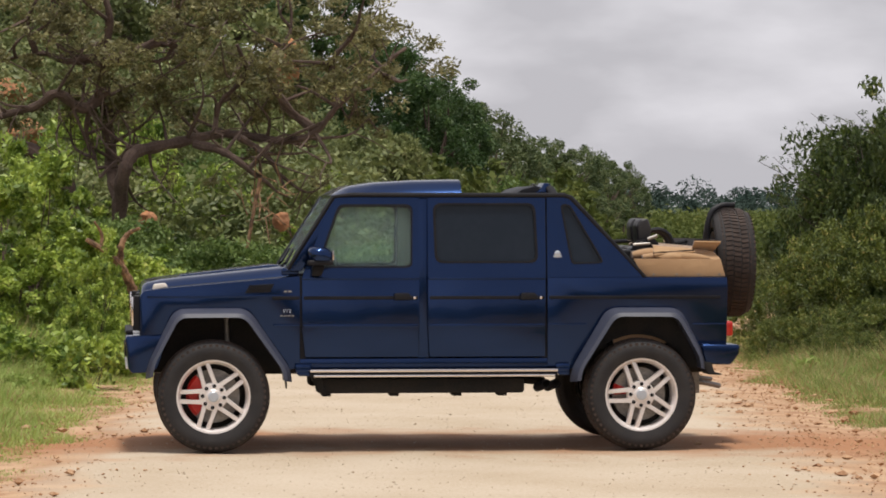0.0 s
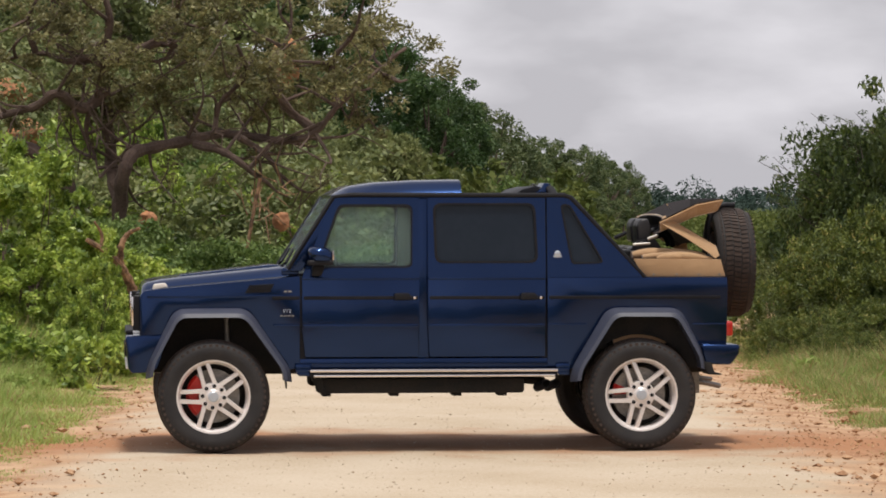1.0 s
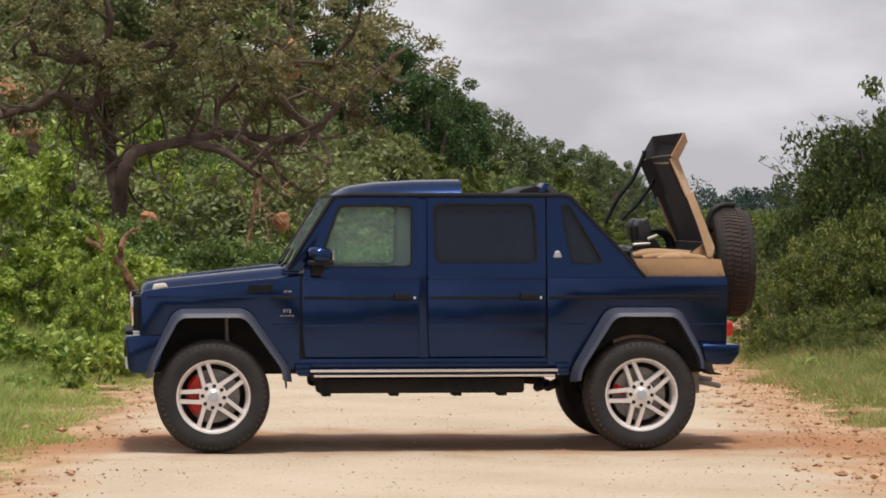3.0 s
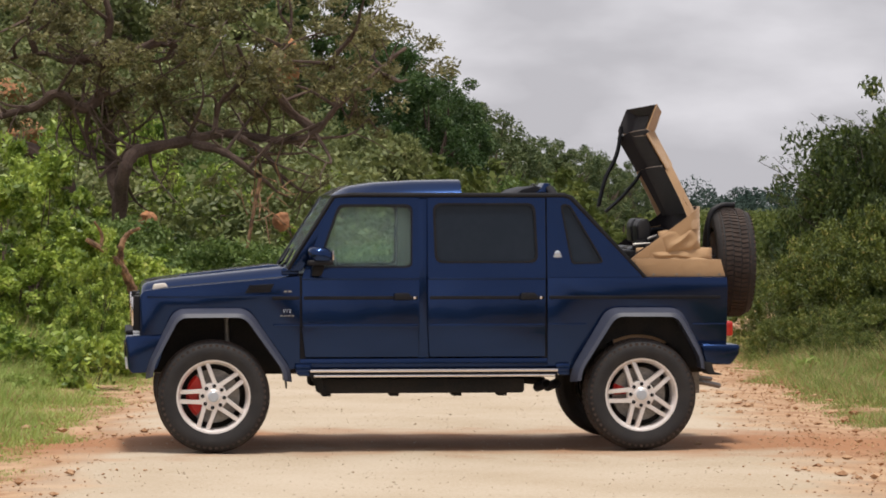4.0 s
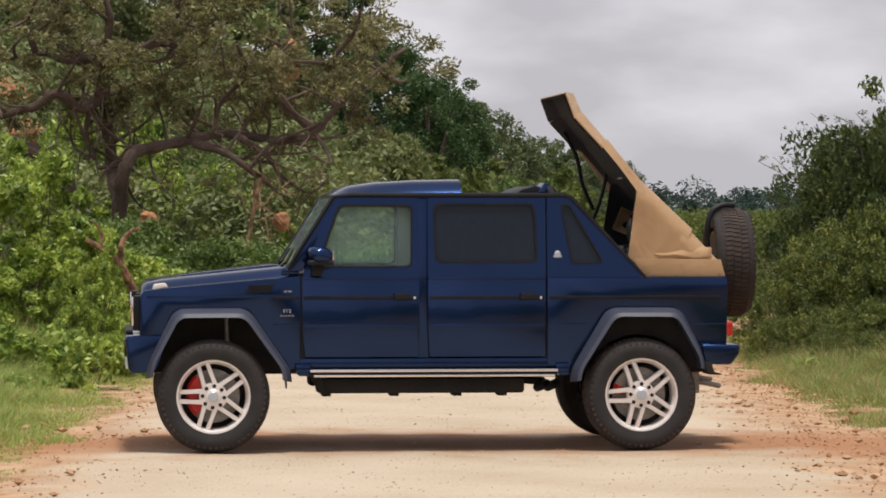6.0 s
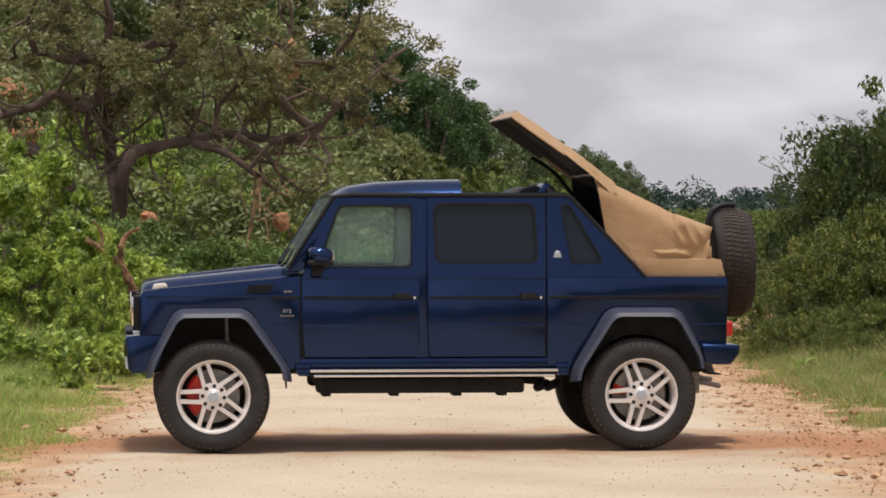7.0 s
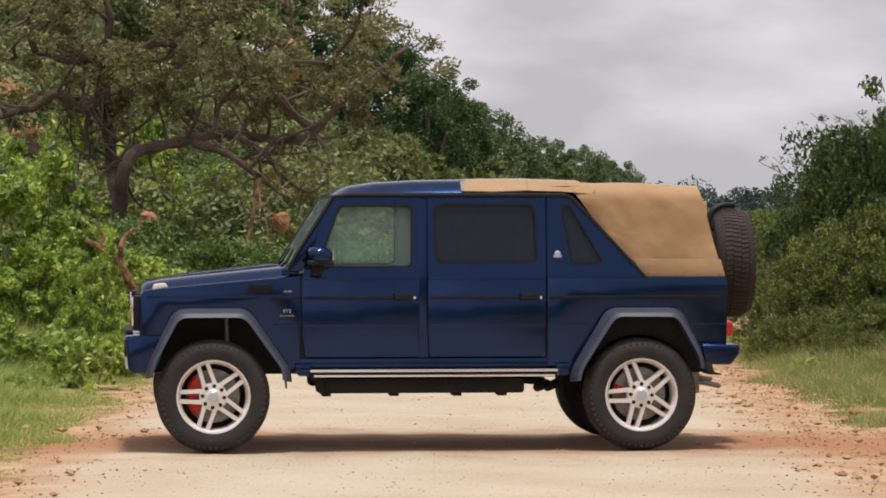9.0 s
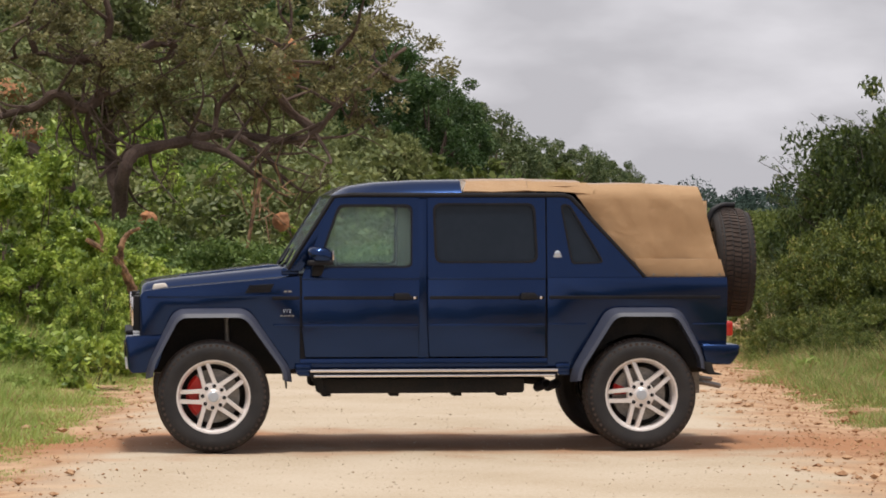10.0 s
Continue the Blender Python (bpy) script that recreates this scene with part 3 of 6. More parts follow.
def build_flares():
    """Angular wheel-arch extensions that slope out from the body."""
    sets = {
        "front_arch": ([(-2.452, 0.672), (-2.220, 1.140), (-1.635, 1.143), (-1.285, 0.640)], [(-2.392, 0.676), (-2.183, 1.072), (-1.667, 1.074), (-1.357, 0.640)]),
        "rear_arch": ([(0.970, 0.630), (1.275, 1.140), (1.860, 1.138), (2.070, 0.725)], [(1.038, 0.630), (1.320, 1.073), (1.817, 1.070), (2.010, 0.725)]),
    }
    for name, (o, i) in sets.items():
        o = rounded([(o[0][0] - 0.001, o[0][1] - 0.2), *o, (o[3][0], o[3][1] - 0.2)], 0.09, 5)[6:-6]
        i = rounded([(i[0][0] - 0.001, i[0][1] - 0.2), *i, (i[3][0], i[3][1] - 0.2)], 0.07, 5)[6:-6]
        m = [(0.45 * a[0] + 0.55 * b[0], 0.45 * a[1] + 0.55 * b[1]) for a, b in zip(o, i)]
        bm = bmesh.new()
        rows = []
        for loop, y in ((o, -0.862), (o, -0.925), (m, -1.035), (i, -1.055), (i, -1.02), (i, -0.86)):
            rows.append([bm.verts.new((x, y, z)) for x, z in loop])
        for a, b in zip(rows, rows[1:]):
            for k in range(len(a) - 1):
                bm.faces.new((a[k], a[k + 1], b[k + 1], b[k]))
        for k in (0, -1):
            bm.faces.new([r[k] for r in rows])
        f = part(name, bm, FLARE, car, "angular satin blue wheel-arch extension")
        twin(f)


def build_doors():
    fw = rounded([(-1.085, 1.465), (-0.905, 1.975), (-0.305, 1.975), (-0.312, 1.487), (-0.34, 1.465)], [0.02, 0.05, 0.06, 0.04, 0.02])
    rw = rounded([(-0.143, 1.985), (0.690, 1.985), (0.712, 1.50), (-0.127, 1.50)], 0.07, 5)
    specs = [
        ("front_door", [(-1.202, 1.388), (-0.252, 1.388), (-0.252, 1.0), (-0.262, 0.745), (-1.175, 0.745), (-1.200, 0.95)],
         [(-1.200, 1.385), (-0.95, 2.028), (-0.252, 2.028), (-0.252, 1.385)], fw, GLASS, "clear front window pane"),
        ("rear_door", [(-0.184, 1.388), (0.772, 1.388), (0.770, 0.745), (-0.172, 0.745), (-0.186, 1.0)],
         [(-0.184, 1.385), (-0.184, 2.028), (0.772, 2.028), (0.772, 1.385)], rw, DARKGLASS, "dark tinted rear window pane"),
    ]
    for s in (-1, 1):
        for name, low, up, win, gl, lab in specs:
            bm = prism(low, s * 0.866, s * 0.82, 0.010)
            d = part(name, bm, PAINT, car, "closed blue door with black side strip")
            part("window_frame", lean(plate(up, [win], s * 0.864, s * 0.81)), PAINT, d)
            cx, cz = sum(p[0] for p in win) / len(win), sum(p[1] for p in win) / len(win)
            inner = [(cx + (x - cx) * 0.955, cz + (z - cz) * 0.93) for x, z in win]
            part("window_seal", lean(plate(win, [inner], s * 0.868, s * 0.835)), BLACK, d)
            part("window_pane", lean(prism(win, s * 0.846, s * 0.841)), gl, d, lab)
            x0, x1 = min(p[0] for p in low) + 0.015, max(p[0] for p in low) - 0.012
            part("side_strip", box(x0, x1, s * 0.879, s * 0.864, 1.210, 1.236, 0.004), BLACK, d)
            part("door_crease", prism([(x0, 0.985), (x1, 0.985), (x1, 1.011), (x0, 1.011)], s * 0.884, s * 0.862, 0.006), PAINT, d)
            h = part("door_handle", bevel(prism([(x1 - 0.20, 1.225), (x1 - 0.19, 1.262), (x1 - 0.08, 1.262), (x1 - 0.05, 1.225), (x1 - 0.06, 1.205), (x1 - 0.19, 1.205)], s * 0.915, s * 0.866), 0.012), BLACK, d)
            bm = lathe([(0.001, -0.006), (0.011, -0.005), (0.012, 0.004)], 14)
            bm.transform(pose(x1 - 0.03, s * 0.885, 1.223))
            part("lock_button", bm, CHROME, h)
            part("belt_line", box(x0 - 0.01, x1 + 0.01, s * 0.880, s * 0.862, 1.368, 1.390, 0.006), PAINT, d)
        # pillar between the doors, and black fill for the shade in the door gaps
        part("centre_pillar", lean(box(-0.262, -0.176, s * 0.846, s * 0.79, 0.74, 2.03, 0.004)), PAINT, car)
        part("door_gap_fill", box(-1.25, -1.17, s * 0.842, s * 0.79, 0.72, 1.39, 0.004), BLACK, car)
        part("door_gap_fill", lean(box(0.75, 0.80, s * 0.842, s * 0.79, 0.72, 2.02, 0.004)), BLACK, car)
        # mirror
        bm = bmesh.new()
        bmesh.ops.create_uvsphere(bm, u_segments=20, v_segments=12, radius=1.0)
        for v in bm.verts:
            x, y, z = v.co
            x, y, z = [math.copysign(abs(c) ** 0.72, c) for c in (x, y, z)]
            v.co = (-1.06 + 0.098 * x - 0.02 * z, s * 1.02 + 0.11 * y, 1.566 + 0.072 * max(z, -0.55))
        mir = part("door_mirror", bm, PAINT, car, "glossy blue door mirror on a black foot")
        part("mirror_base", bevel(box(-1.165, -0.965, s * 1.115, s * 0.92, 1.488, 1.528, 0.0), 0.016, 3), BLACK, mir)
        part("mirror_glass", box(-0.968, -0.958, s * 1.09, s * 0.96, 1.53, 1.61, 0.004), CHROME, mir)
        part("mirror_foot", bevel(prism([(-1.13, 1.40), (-1.12, 1.485), (-1.02, 1.485), (-1.05, 1.40)], s * 1.0, s * 0.85), 0.015), BLACK, mir)


def build_roof():
    """Raised crown of the front roof, its screen and the open rails behind."""
    bm = bmesh.new()
    rows = []
    for x, ze, zc in ((-0.955, 2.035, 2.050), (-0.90, 2.045, 2.088), (-0.81, 2.05, 2.125), (-0.60, 2.053, 2.155), (-0.30, 2.055, 2.172), (0.0, 2.055, 2.178), (0.093, 2.055, 2.178)):
        half = [(-1.0, 0.0), (-0.985, 0.13), (-0.94, 0.40), (-0.90, 0.63), (-0.86, 0.82), (-0.80, 0.93), (-0.65, 0.985), (-0.3, 1.0)]
        prof = half + [(0.0, 1.0)] + [(-u, f) for u, f in half[::-1]]
        rows.append([bm.verts.new((x, 0.805 * u, ze + (zc - ze) * f)) for u, f in prof])
    for a, b in zip(rows, rows[1:]):
        for k in range(16):
            bm.faces.new((a[k], a[k + 1], b[k + 1], b[k]))
    r = bmesh.ops.extrude_face_region(bm, geom=bm.faces[:])
    bmesh.ops.translate(bm, verts=[v for v in r["geom"] if isinstance(v, bmesh.types.BMVert)], vec=(0, 0, -0.03))
    part("front_roof", bm, PAINT, car, "raised blue front roof panel")
    part("roof_trim", box(-0.94, 0.09, -0.70, 0.70, 2.01, 2.03, 0.004), LINING, car)
    # screen
    bm = bmesh.new()
    vs = [bm.verts.new(p) for p in ((-1.315, -0.74, 1.47), (-1.315, 0.74, 1.47), (-0.955, 0.71, 2.03), (-0.955, -0.71, 2.03))]
    f = bm.faces.new(vs)
    r = bmesh.ops.extrude_face_region(bm, geom=[f])
    bmesh.ops.translate(bm, verts=[v for v in r["geom"] if isinstance(v, bmesh.types.BMVert)], vec=(0.006, 0, -0.004))
    part("windscreen", bm, GLASS, car, "clear windscreen")
    part("scuttle", box(-1.36, -1.22, -0.78, 0.78, 1.40, 1.465, 0.015), PAINT, car)
    for y in (-0.55, 0.1):
        w = part("wiper", tube([(-1.35, y, 1.475), (-1.32, y - 0.05, 1.50), (-1.25, y + 0.12, 1.60)], 0.012, 6), BLACK, car)
    # roll bar behind the rear seats with its blue cover
    part("roll_bar", tube([(0.86, -0.74, 2.03), (0.84, -0.66, 2.09), (0.83, -0.4, 2.115), (0.83, 0.4, 2.115), (0.84, 0.66, 2.09), (0.86, 0.74, 2.03)], 0.035, 12), BLACK, car)
    bm = bevel(prism([(0.70, 2.055), (0.76, 2.10), (0.79, 2.150), (0.84, 2.145), (0.86, 2.10), (0.92, 2.055)], -0.60, 0.30), 0.012)
    part("roll_bar_cover", bm, PAINT, car)
    bm = bevel(prism([(0.55, 2.055), (0.62, 2.10), (0.72, 2.125), (0.80, 2.115), (0.86, 2.055)], -0.55, 0.72), 0.015)
    part("wind_deflector", bm, BLACK, car)
    part("roof_channel", box(0.10, 0.95, -0.80, -0.74, 2.03, 2.062, 0.006), BLACK, car)
    part("roof_channel", box(0.10, 0.95, 0.74, 0.80, 2.03, 2.062, 0.006), BLACK, car)


def build_interior():
    part("dashboard", bevel(prism([(-1.22, 0.95), (-1.22, 1.42), (-0.98, 1.44), (-0.90, 1.36), (-0.95, 0.95)], -0.74, 0.74), 0.02), LEATHER, car)
    bm = bmesh.new()
    ring = [(0.19 * math.cos(a), 0.19 * math.sin(a), 0) for a in [2 * math.pi * k / 24 for k in range(25)]]
    add_tube(bm, ring, 0.016, 8)
    for a in (0.2, 2.94, 4.7):
        add_tube(bm, [(0, 0, -0.03), (0.19 * math.cos(a), 0.19 * math.sin(a), 0)], 0.014, 6)
    bm.transform(pose(-0.83, 0.36, 1.43, 0, 65, 0))
    part("steering_wheel", bm, LEATHER, car)
    part("floor_pan", box(-1.2, 0.95, -0.78, 0.78, 0.80, 0.84, 0.004), SOOT, car)
    for y in (-0.36, 0.36):
        for x0, z0, head, tag in ((-0.62, 1.12, 1.42, "front_seat"), (0.95, 1.15, 1.86, "rear_seat")):
            s = part(tag, bevel(box(x0, x0 + 0.50, y - 0.25, y + 0.25, 0.86, z0, 0.0), 0.05, 3), LEATHER, car)
            d = 0.46
            top = head - 0.04 if tag == "front_seat" else 1.63
            bk = [(x0 + d, z0 - 0.05), (x0 + d + 0.14, z0 - 0.05), (x0 + d + 0.24, top), (x0 + d + 0.13, top)]
            part("backrest", bevel(prism(bk, y - 0.24, y + 0.24), 0.04, 3), LEATHER, s)
            if tag == "rear_seat":
                hx = 1.475 + (0.105 if y < 0 else 0.16)
                bm = bevel(prism([(hx, 1.66), (hx - 0.01, 1.80), (hx + 0.02, 1.855), (hx + 0.085, 1.86), (hx + 0.115, 1.78), (hx + 0.10, 1.66)], y - 0.13, y + 0.13), 0.025, 3)
                part("headrest", bm, LEATHER, s)
                part("headrest_post", tube([(hx + 0.05, y - 0.05, 1.55), (hx + 0.05, y - 0.05, 1.68)], 0.01, 6), STEEL, s)
                part("headrest_post", tube([(hx + 0.05, y + 0.05, 1.55), (hx + 0.05, y + 0.05, 1.68)], 0.01, 6), STEEL, s)
    part("cabin_partition", box(-0.30, -0.22, -0.76, 0.76, 0.84, 1.99, 0.02), LEATHER, car)
    part("door_card", box(-1.15, 0.9, -0.80, -0.785, 0.84, 1.44, 0.004), LEATHER, car)
    part("door_card", box(-1.15, 0.9, 0.785, 0.80, 0.84, 1.44, 0.004), LEATHER, car)
    # folding gear behind the rear seats
    part("parcel_shelf", bevel(box(1.52, 1.95, -0.70, 0.70, 1.40, 1.60, 0.0), 0.03, 2), LEATHER, car)
    hoop = [(1.79 + 0.13 * math.cos(a), -0.18, 1.62 + 0.145 * math.sin(a)) for a in [math.pi * k / 12 for k in range(13)]]
    part("roll_hoop", tube(hoop, 0.022, 8), BLACK, car)
    hoop = [(1.83 + 0.13 * math.cos(a), 0.30, 1.62 + 0.135 * math.sin(a)) for a in [math.pi * k / 12 for k in range(13)]]
    part("roll_hoop", tube(hoop, 0.022, 8), BLACK, car)
    part("hinge_plate", bevel(prism([(1.50, 1.60), (1.56, 1.68), (1.70, 1.70), (1.76, 1.62), (1.74, 1.58)], -0.60, -0.56), 0.006), BLACK, car)
    part("hinge_rod", tube([(1.52, -0.62, 1.645), (1.66, -0.62, 1.655)], 0.012, 6), STEEL, car)
    part("hinge_rod", tube([(1.64, -0.62, 1.69), (1.72, -0.62, 1.72)], 0.014, 6), STEEL, car)


def spoke_rim(bm):
    """Five pairs of spokes on a barrel with a lip."""
    for k in range(5):
        a0 = radians(90 + 72 * k)
        for s in (-1, 1):
            a1, a2 = a0 + s * 0.20, a0 + s * 0.205
            pts = []
            for r, y, w in ((0.088, -0.020, 0.021), (0.17, -0.030, 0.0175), (0.285, -0.012, 0.0190)):
                a = a1 if r < 0.1 else a2
                if r < 0.1:
                    a = a0 + s * 0.56
                elif r < 0.2:
                    a = a0 + s * 0.258
                else:
                    a = a0 + s * 0.135
                c = Vector((r * math.cos(a), y, r * math.sin(a)))
                pts.append((c, w))
            rows = []
            for i, (c, w) in enumerate(pts):
                d = (pts[min(i + 1, 2)][0] - pts[max(i - 1, 0)][0]).normalized()
                n = Vector((-d.z, 0, d.x)).normalized()
                rows.append([bm.verts.new(c + n * w * 0.84 + Vector((0, -0.012, 0))), bm.verts.new(c + n * w), bm.verts.new(c + n * w + Vector((0, 0.05, 0))), bm.verts.new(c - n * w + Vector((0, 0.05, 0))), bm.verts.new(c - n * w), bm.verts.new(c - n * w * 0.84 + Vector((0, -0.012, 0)))])
            for a, b in zip(rows, rows[1:]):
                for j in range(6):
                    bm.faces.new((a[j], a[(j + 1) % 6], b[(j + 1) % 6], b[j]))
    return bm


def build_wheel(x, y, face, turn=0, radius=0.455):
    """face -1: the rim looks towards the near side."""
    m = pose(x, y, 0.440, 0, 0, 0 if face < 0 else 180)
    w = new("wheel")
    w.parent = car
    w.matrix_basis = m @ pose(0, 0, 0, 0, turn, 0)
    tagged(w, "chunky tyre on a silver twin-spoke alloy wheel")
    R = radius
    prof = [(0.284, -0.128), (0.298, -0.150), (0.345, -0.163), (0.385, -0.166), (0.405, -0.158), (R - 0.036, -0.146), (R - 0.020, -0.120), (R - 0.010, -0.090), (R - 0.008, 0.0), (R - 0.010, 0.090), (R - 0.020, 0.120), (R - 0.036, 0.146), (0.405, 0.158), (0.345, 0.163), (0.300, 0.13)]
    part("tyre", lathe(prof, 72), RUBBER, w, "black dusty off-road tyre")
    bm = bmesh.new()
    for k in range(68):
        for j, (o, ln) in enumerate(((-0.132, 0.05), (-0.066, 0.055), (0.0, 0.055), (0.066, 0.055), (0.132, 0.05))):
            a = 2 * math.pi * (k + 0.5 * (j % 2)) / 68
            b = box(-0.0145, 0.0145, o - ln / 2, o + ln / 2, R - 0.03, R, 0.0)
            for v in b.verts:
                v.co.z -= 7.5 * max(0.0, abs(v.co.y) - 0.080) ** 2 + 0.35 * v.co.y ** 2
            b.transform(Matrix.Rotation(a, 4, "Y") @ Matrix.Rotation(0.16 if j % 2 else -0.16, 4, "Z"))
            join_fast(bm, b)
    for k in range(54):
        b = box(-0.012, 0.012, -0.160, -0.14, R - 0.065, R - 0.036, 0.0)
        b.transform(Matrix.Rotation(2 * math.pi * (k + 0.25) / 54, 4, "Y"))
        join_fast(bm, b)
    part("tread", bm, TREAD, w, "dusty dark-brown tread blocks")
    rim = lathe([(0.272, 0.13), (0.272, -0.10), (0.284, -0.125), (0.297, -0.145), (0.309, -0.146), (0.309, -0.13), (0.302, -0.12)], 60)
    bm = spoke_rim(bmesh.new())
    bm.transform(Matrix.Translation((0, -0.095, 0)))
    join(rim, bm)
    rim.transform(Matrix.Diagonal((0.955, 1, 0.955, 1)))
    r = part("rim", rim, ALLOY, w, "silver five-twin-spoke alloy rim")
    hub = lathe([(0.001, -0.146), (0.050, -0.145), (0.058, -0.138), (0.062, -0.133), (0.106, -0.131), (0.114, -0.118), (0.114, -0.05)], 30)
    part("hub", hub, ALLOY, r)
    part("centre_cap", lathe([(0.001, -0.1505), (0.036, -0.150), (0.044, -0.144)], 24), EMBLEM, r)
    for k in range(8):
        a = 2 * math.pi * (k + 0.5) / 8
        b = lathe([(0.001, -0.136), (0.0155, -0.136), (0.017, -0.120)], 10)
        b.transform(Matrix.Translation((0.086 * math.cos(a), 0, 0.086 * math.sin(a))))
        part("wheel_bolt", b, BLACK, r)
    part("brake_disc", lathe([(0.07, 0.0), (0.215, -0.002), (0.215, 0.03), (0.07, 0.03)], 40), STEEL, w)
    part("inner_barrel", lathe([(0.05, 0.05), (0.27, 0.06), (0.272, 0.13)], 40), SOOT, w)
    return w


def join_fast(bm, b):
    vs = {v: bm.verts.new(v.co) for v in b.verts}
    for f in b.faces:
        bm.faces.new([vs[v] for v in f.verts])
    b.free()


def build_wheels():
    first = build_wheel(-1.915, -0.875, -1, -18)
    for x, y, r in ((1.53, -0.875, 0), (-1.915, 0.875, 180), (1.53, 0.875, 180)):
        copy_thing(first, pose(x, y, 0.440, 0, 0, r) @ pose(0, 0, 0, 0, -21, 0))
    # red calipers, fixed to the axles behind the spokes
    for x, a0 in ((-1.915, 180), (1.53, 170)):
        for s in (-1, 1):
            bm = bmesh.new()
            n = 10 if x < 0 else 6
            span = 1.75 if x < 0 else 0.42
            rows = []
            for k in range(n + 1):
                a = radians(a0) + span * (k / n - 0.5)
                row = []
                for r, y in ((0.105, -0.03), (0.105, -0.060), (0.190, -0.060), (0.215, -0.03), (0.215, 0.06), (0.105, 0.06)):
                    row.append(bm.verts.new((x + r * math.cos(a), s * (0.875 - y - 0.02), 0.445 + r * math.sin(a))))
                rows.append(row)
            for p, q in zip(rows, rows[1:]):
                for j in range(6):
                    bm.faces.new((p[j], p[(j + 1) % 6], q[(j + 1) % 6], q[j]))
            bm.faces.new(rows[0])
            bm.faces.new(rows[-1])
            part("brake_caliper", bm, RED, car, "bright red brake caliper")
    # spare wheel on the tailgate
    copy_thing(first, pose(2.420, 0.0, 1.49, 0, 0, 90) @ pose(0, 0, 0, 0, 20, 0))
    # curved tube of the carrier over the tyre
    bow = spline([(2.218, -0.15, 1.62), (2.218, -0.15, 1.80), (2.258, -0.13, 1.915), (2.345, -0.1, 1.965), (2.455, -0.08, 1.968)], 5)
    c = part("spare_carrier", tube(bow, 0.024, 10), BLACK, car, "black tubular spare-wheel carrier")
    part("carrier_plate", box(2.23, 2.30, -0.30, 0.30, 1.30, 1.55, 0.02), BLACK, c)


def letters(text, size, m, material, parent, name):
    cu = bpy.data.curves.new(name, "FONT")
    cu.body, cu.size, cu.extrude, cu.align_x = text, size, 0.002, "CENTER"
    tmp = new("tmp_text", cu)
    dg = bpy.context.evaluated_depsgraph_get()
    me = bpy.data.meshes.new_from_object(tmp.evaluated_get(dg))
    bpy.data.objects.remove(tmp)
    me.materials.clear()
    me.materials.append(material)
    me.transform(m)
    ob = new(name, me)
    ob.parent = parent
    return ob


def build_badges():
    letters("V12", 0.044, pose(-1.322, -0.868, 1.105, 90, 0, 0), EMBLEM, car, "engine_lettering")
    for k, x in enumerate((-1.375, -1.345, -1.315, -1.285)):
        part("lettering_bar", box(x, x + 0.022, -0.867, -0.858, 1.074, 1.085, 0.002), STEEL, car)
    for k in range(2):
        part("lettering_bar", box(-1.345 + 0.035 * k, -1.317 + 0.035 * k, -0.867, -0.858, 1.268, 1.282, 0.002), STEEL, car)
    bm = lathe([(0.001, -0.006), (0.018, -0.005), (0.026, 0.0), (0.026, 0.012)], 24)
    bm.transform(pose(0.869, -0.852, 1.575))
    part("pillar_badge", bm, EMBLEM, car, "small pale round badge")
    part("badge_bar", box(0.835, 0.903, -0.856, -0.84, 1.545, 1.562, 0.003), EMBLEM, car)


# ---- folding fabric top, in rigid pieces ----
def shell(outline, half_top, half_low, seed, rear=False, front=False, wr=0.006, crown=0.03, roll=0.0):
    """A hood section: top and two side walls. outline: corners (x, z) top front, top rear, low rear, low front."""
    (ax, az), (bx, bz), (cx, cz), (dx, dz) = outline
    nu, nv, nw = 14, 14, 12
    bm = bmesh.new()
    grid = []
    for i in range(nu + 1):
        u = i / nu
        col = []
        tx, tz = ax + (bx - ax) * u, az + (bz - az) * u
        lx, lz = dx + (cx - dx) * u, dz + (cz - dz) * u

        def wall(v, s):
            v = v ** 1.6
            x, z = tx + (lx - tx) * v, tz + (lz - tz) * v
            h = half_top + (half_low - half_top) * v - roll * max(0.0, 1 - v * math.hypot(lx - tx, lz - tz) / 0.12) ** 2
            k = wr * 2.0 * (noise.noise((x * 3.1 + seed, z * 3.7, s)) + 0.6 * noise.noise((x * 7 + seed, z * 9 + x * 6, s)))
            return (x, s * (h + k * min(1, 4 * v + 0.3)), z)

        for j in range(nv, 0, -1):
            col.append(wall(j / nv, -1))
        for j in range(nw + 1):
            t = -1 + 2 * j / nw
            c = crown * (1 - abs(t) ** 3) + wr * 0.8 * noise.noise((tx * 4 + seed, t * 3, 2))
            col.append((tx, t * (half_top - roll), tz + c))
        for j in range(1, nv + 1):
            col.append(wall(j / nv, 1))
        grid.append([bm.verts.new(p) for p in col])
    for a, b in zip(grid, grid[1:]):
        for k in range(len(a) - 1):
            bm.faces.new((a[k], a[k + 1], b[k + 1], b[k]))
    for yes, col in ((rear, grid[-1]), (front, grid[0])):
        if yes:
            for j in range(nv):
                a, b = col[j], col[j + 1]
                c, d = col[-2 - j], col[-1 - j]
                bm.faces.new((a, b, c, d))
            mid = col[nv:nv + nw + 1]
            if len(mid) > 2:
                bm.faces.new(mid)
    bmesh.ops.recalc_face_normals(bm, faces=bm.faces[:])
    return bm


def thick(bm, t):
    bmesh.ops.solidify(bm, geom=bm.faces[:], thickness=t)
    return bm


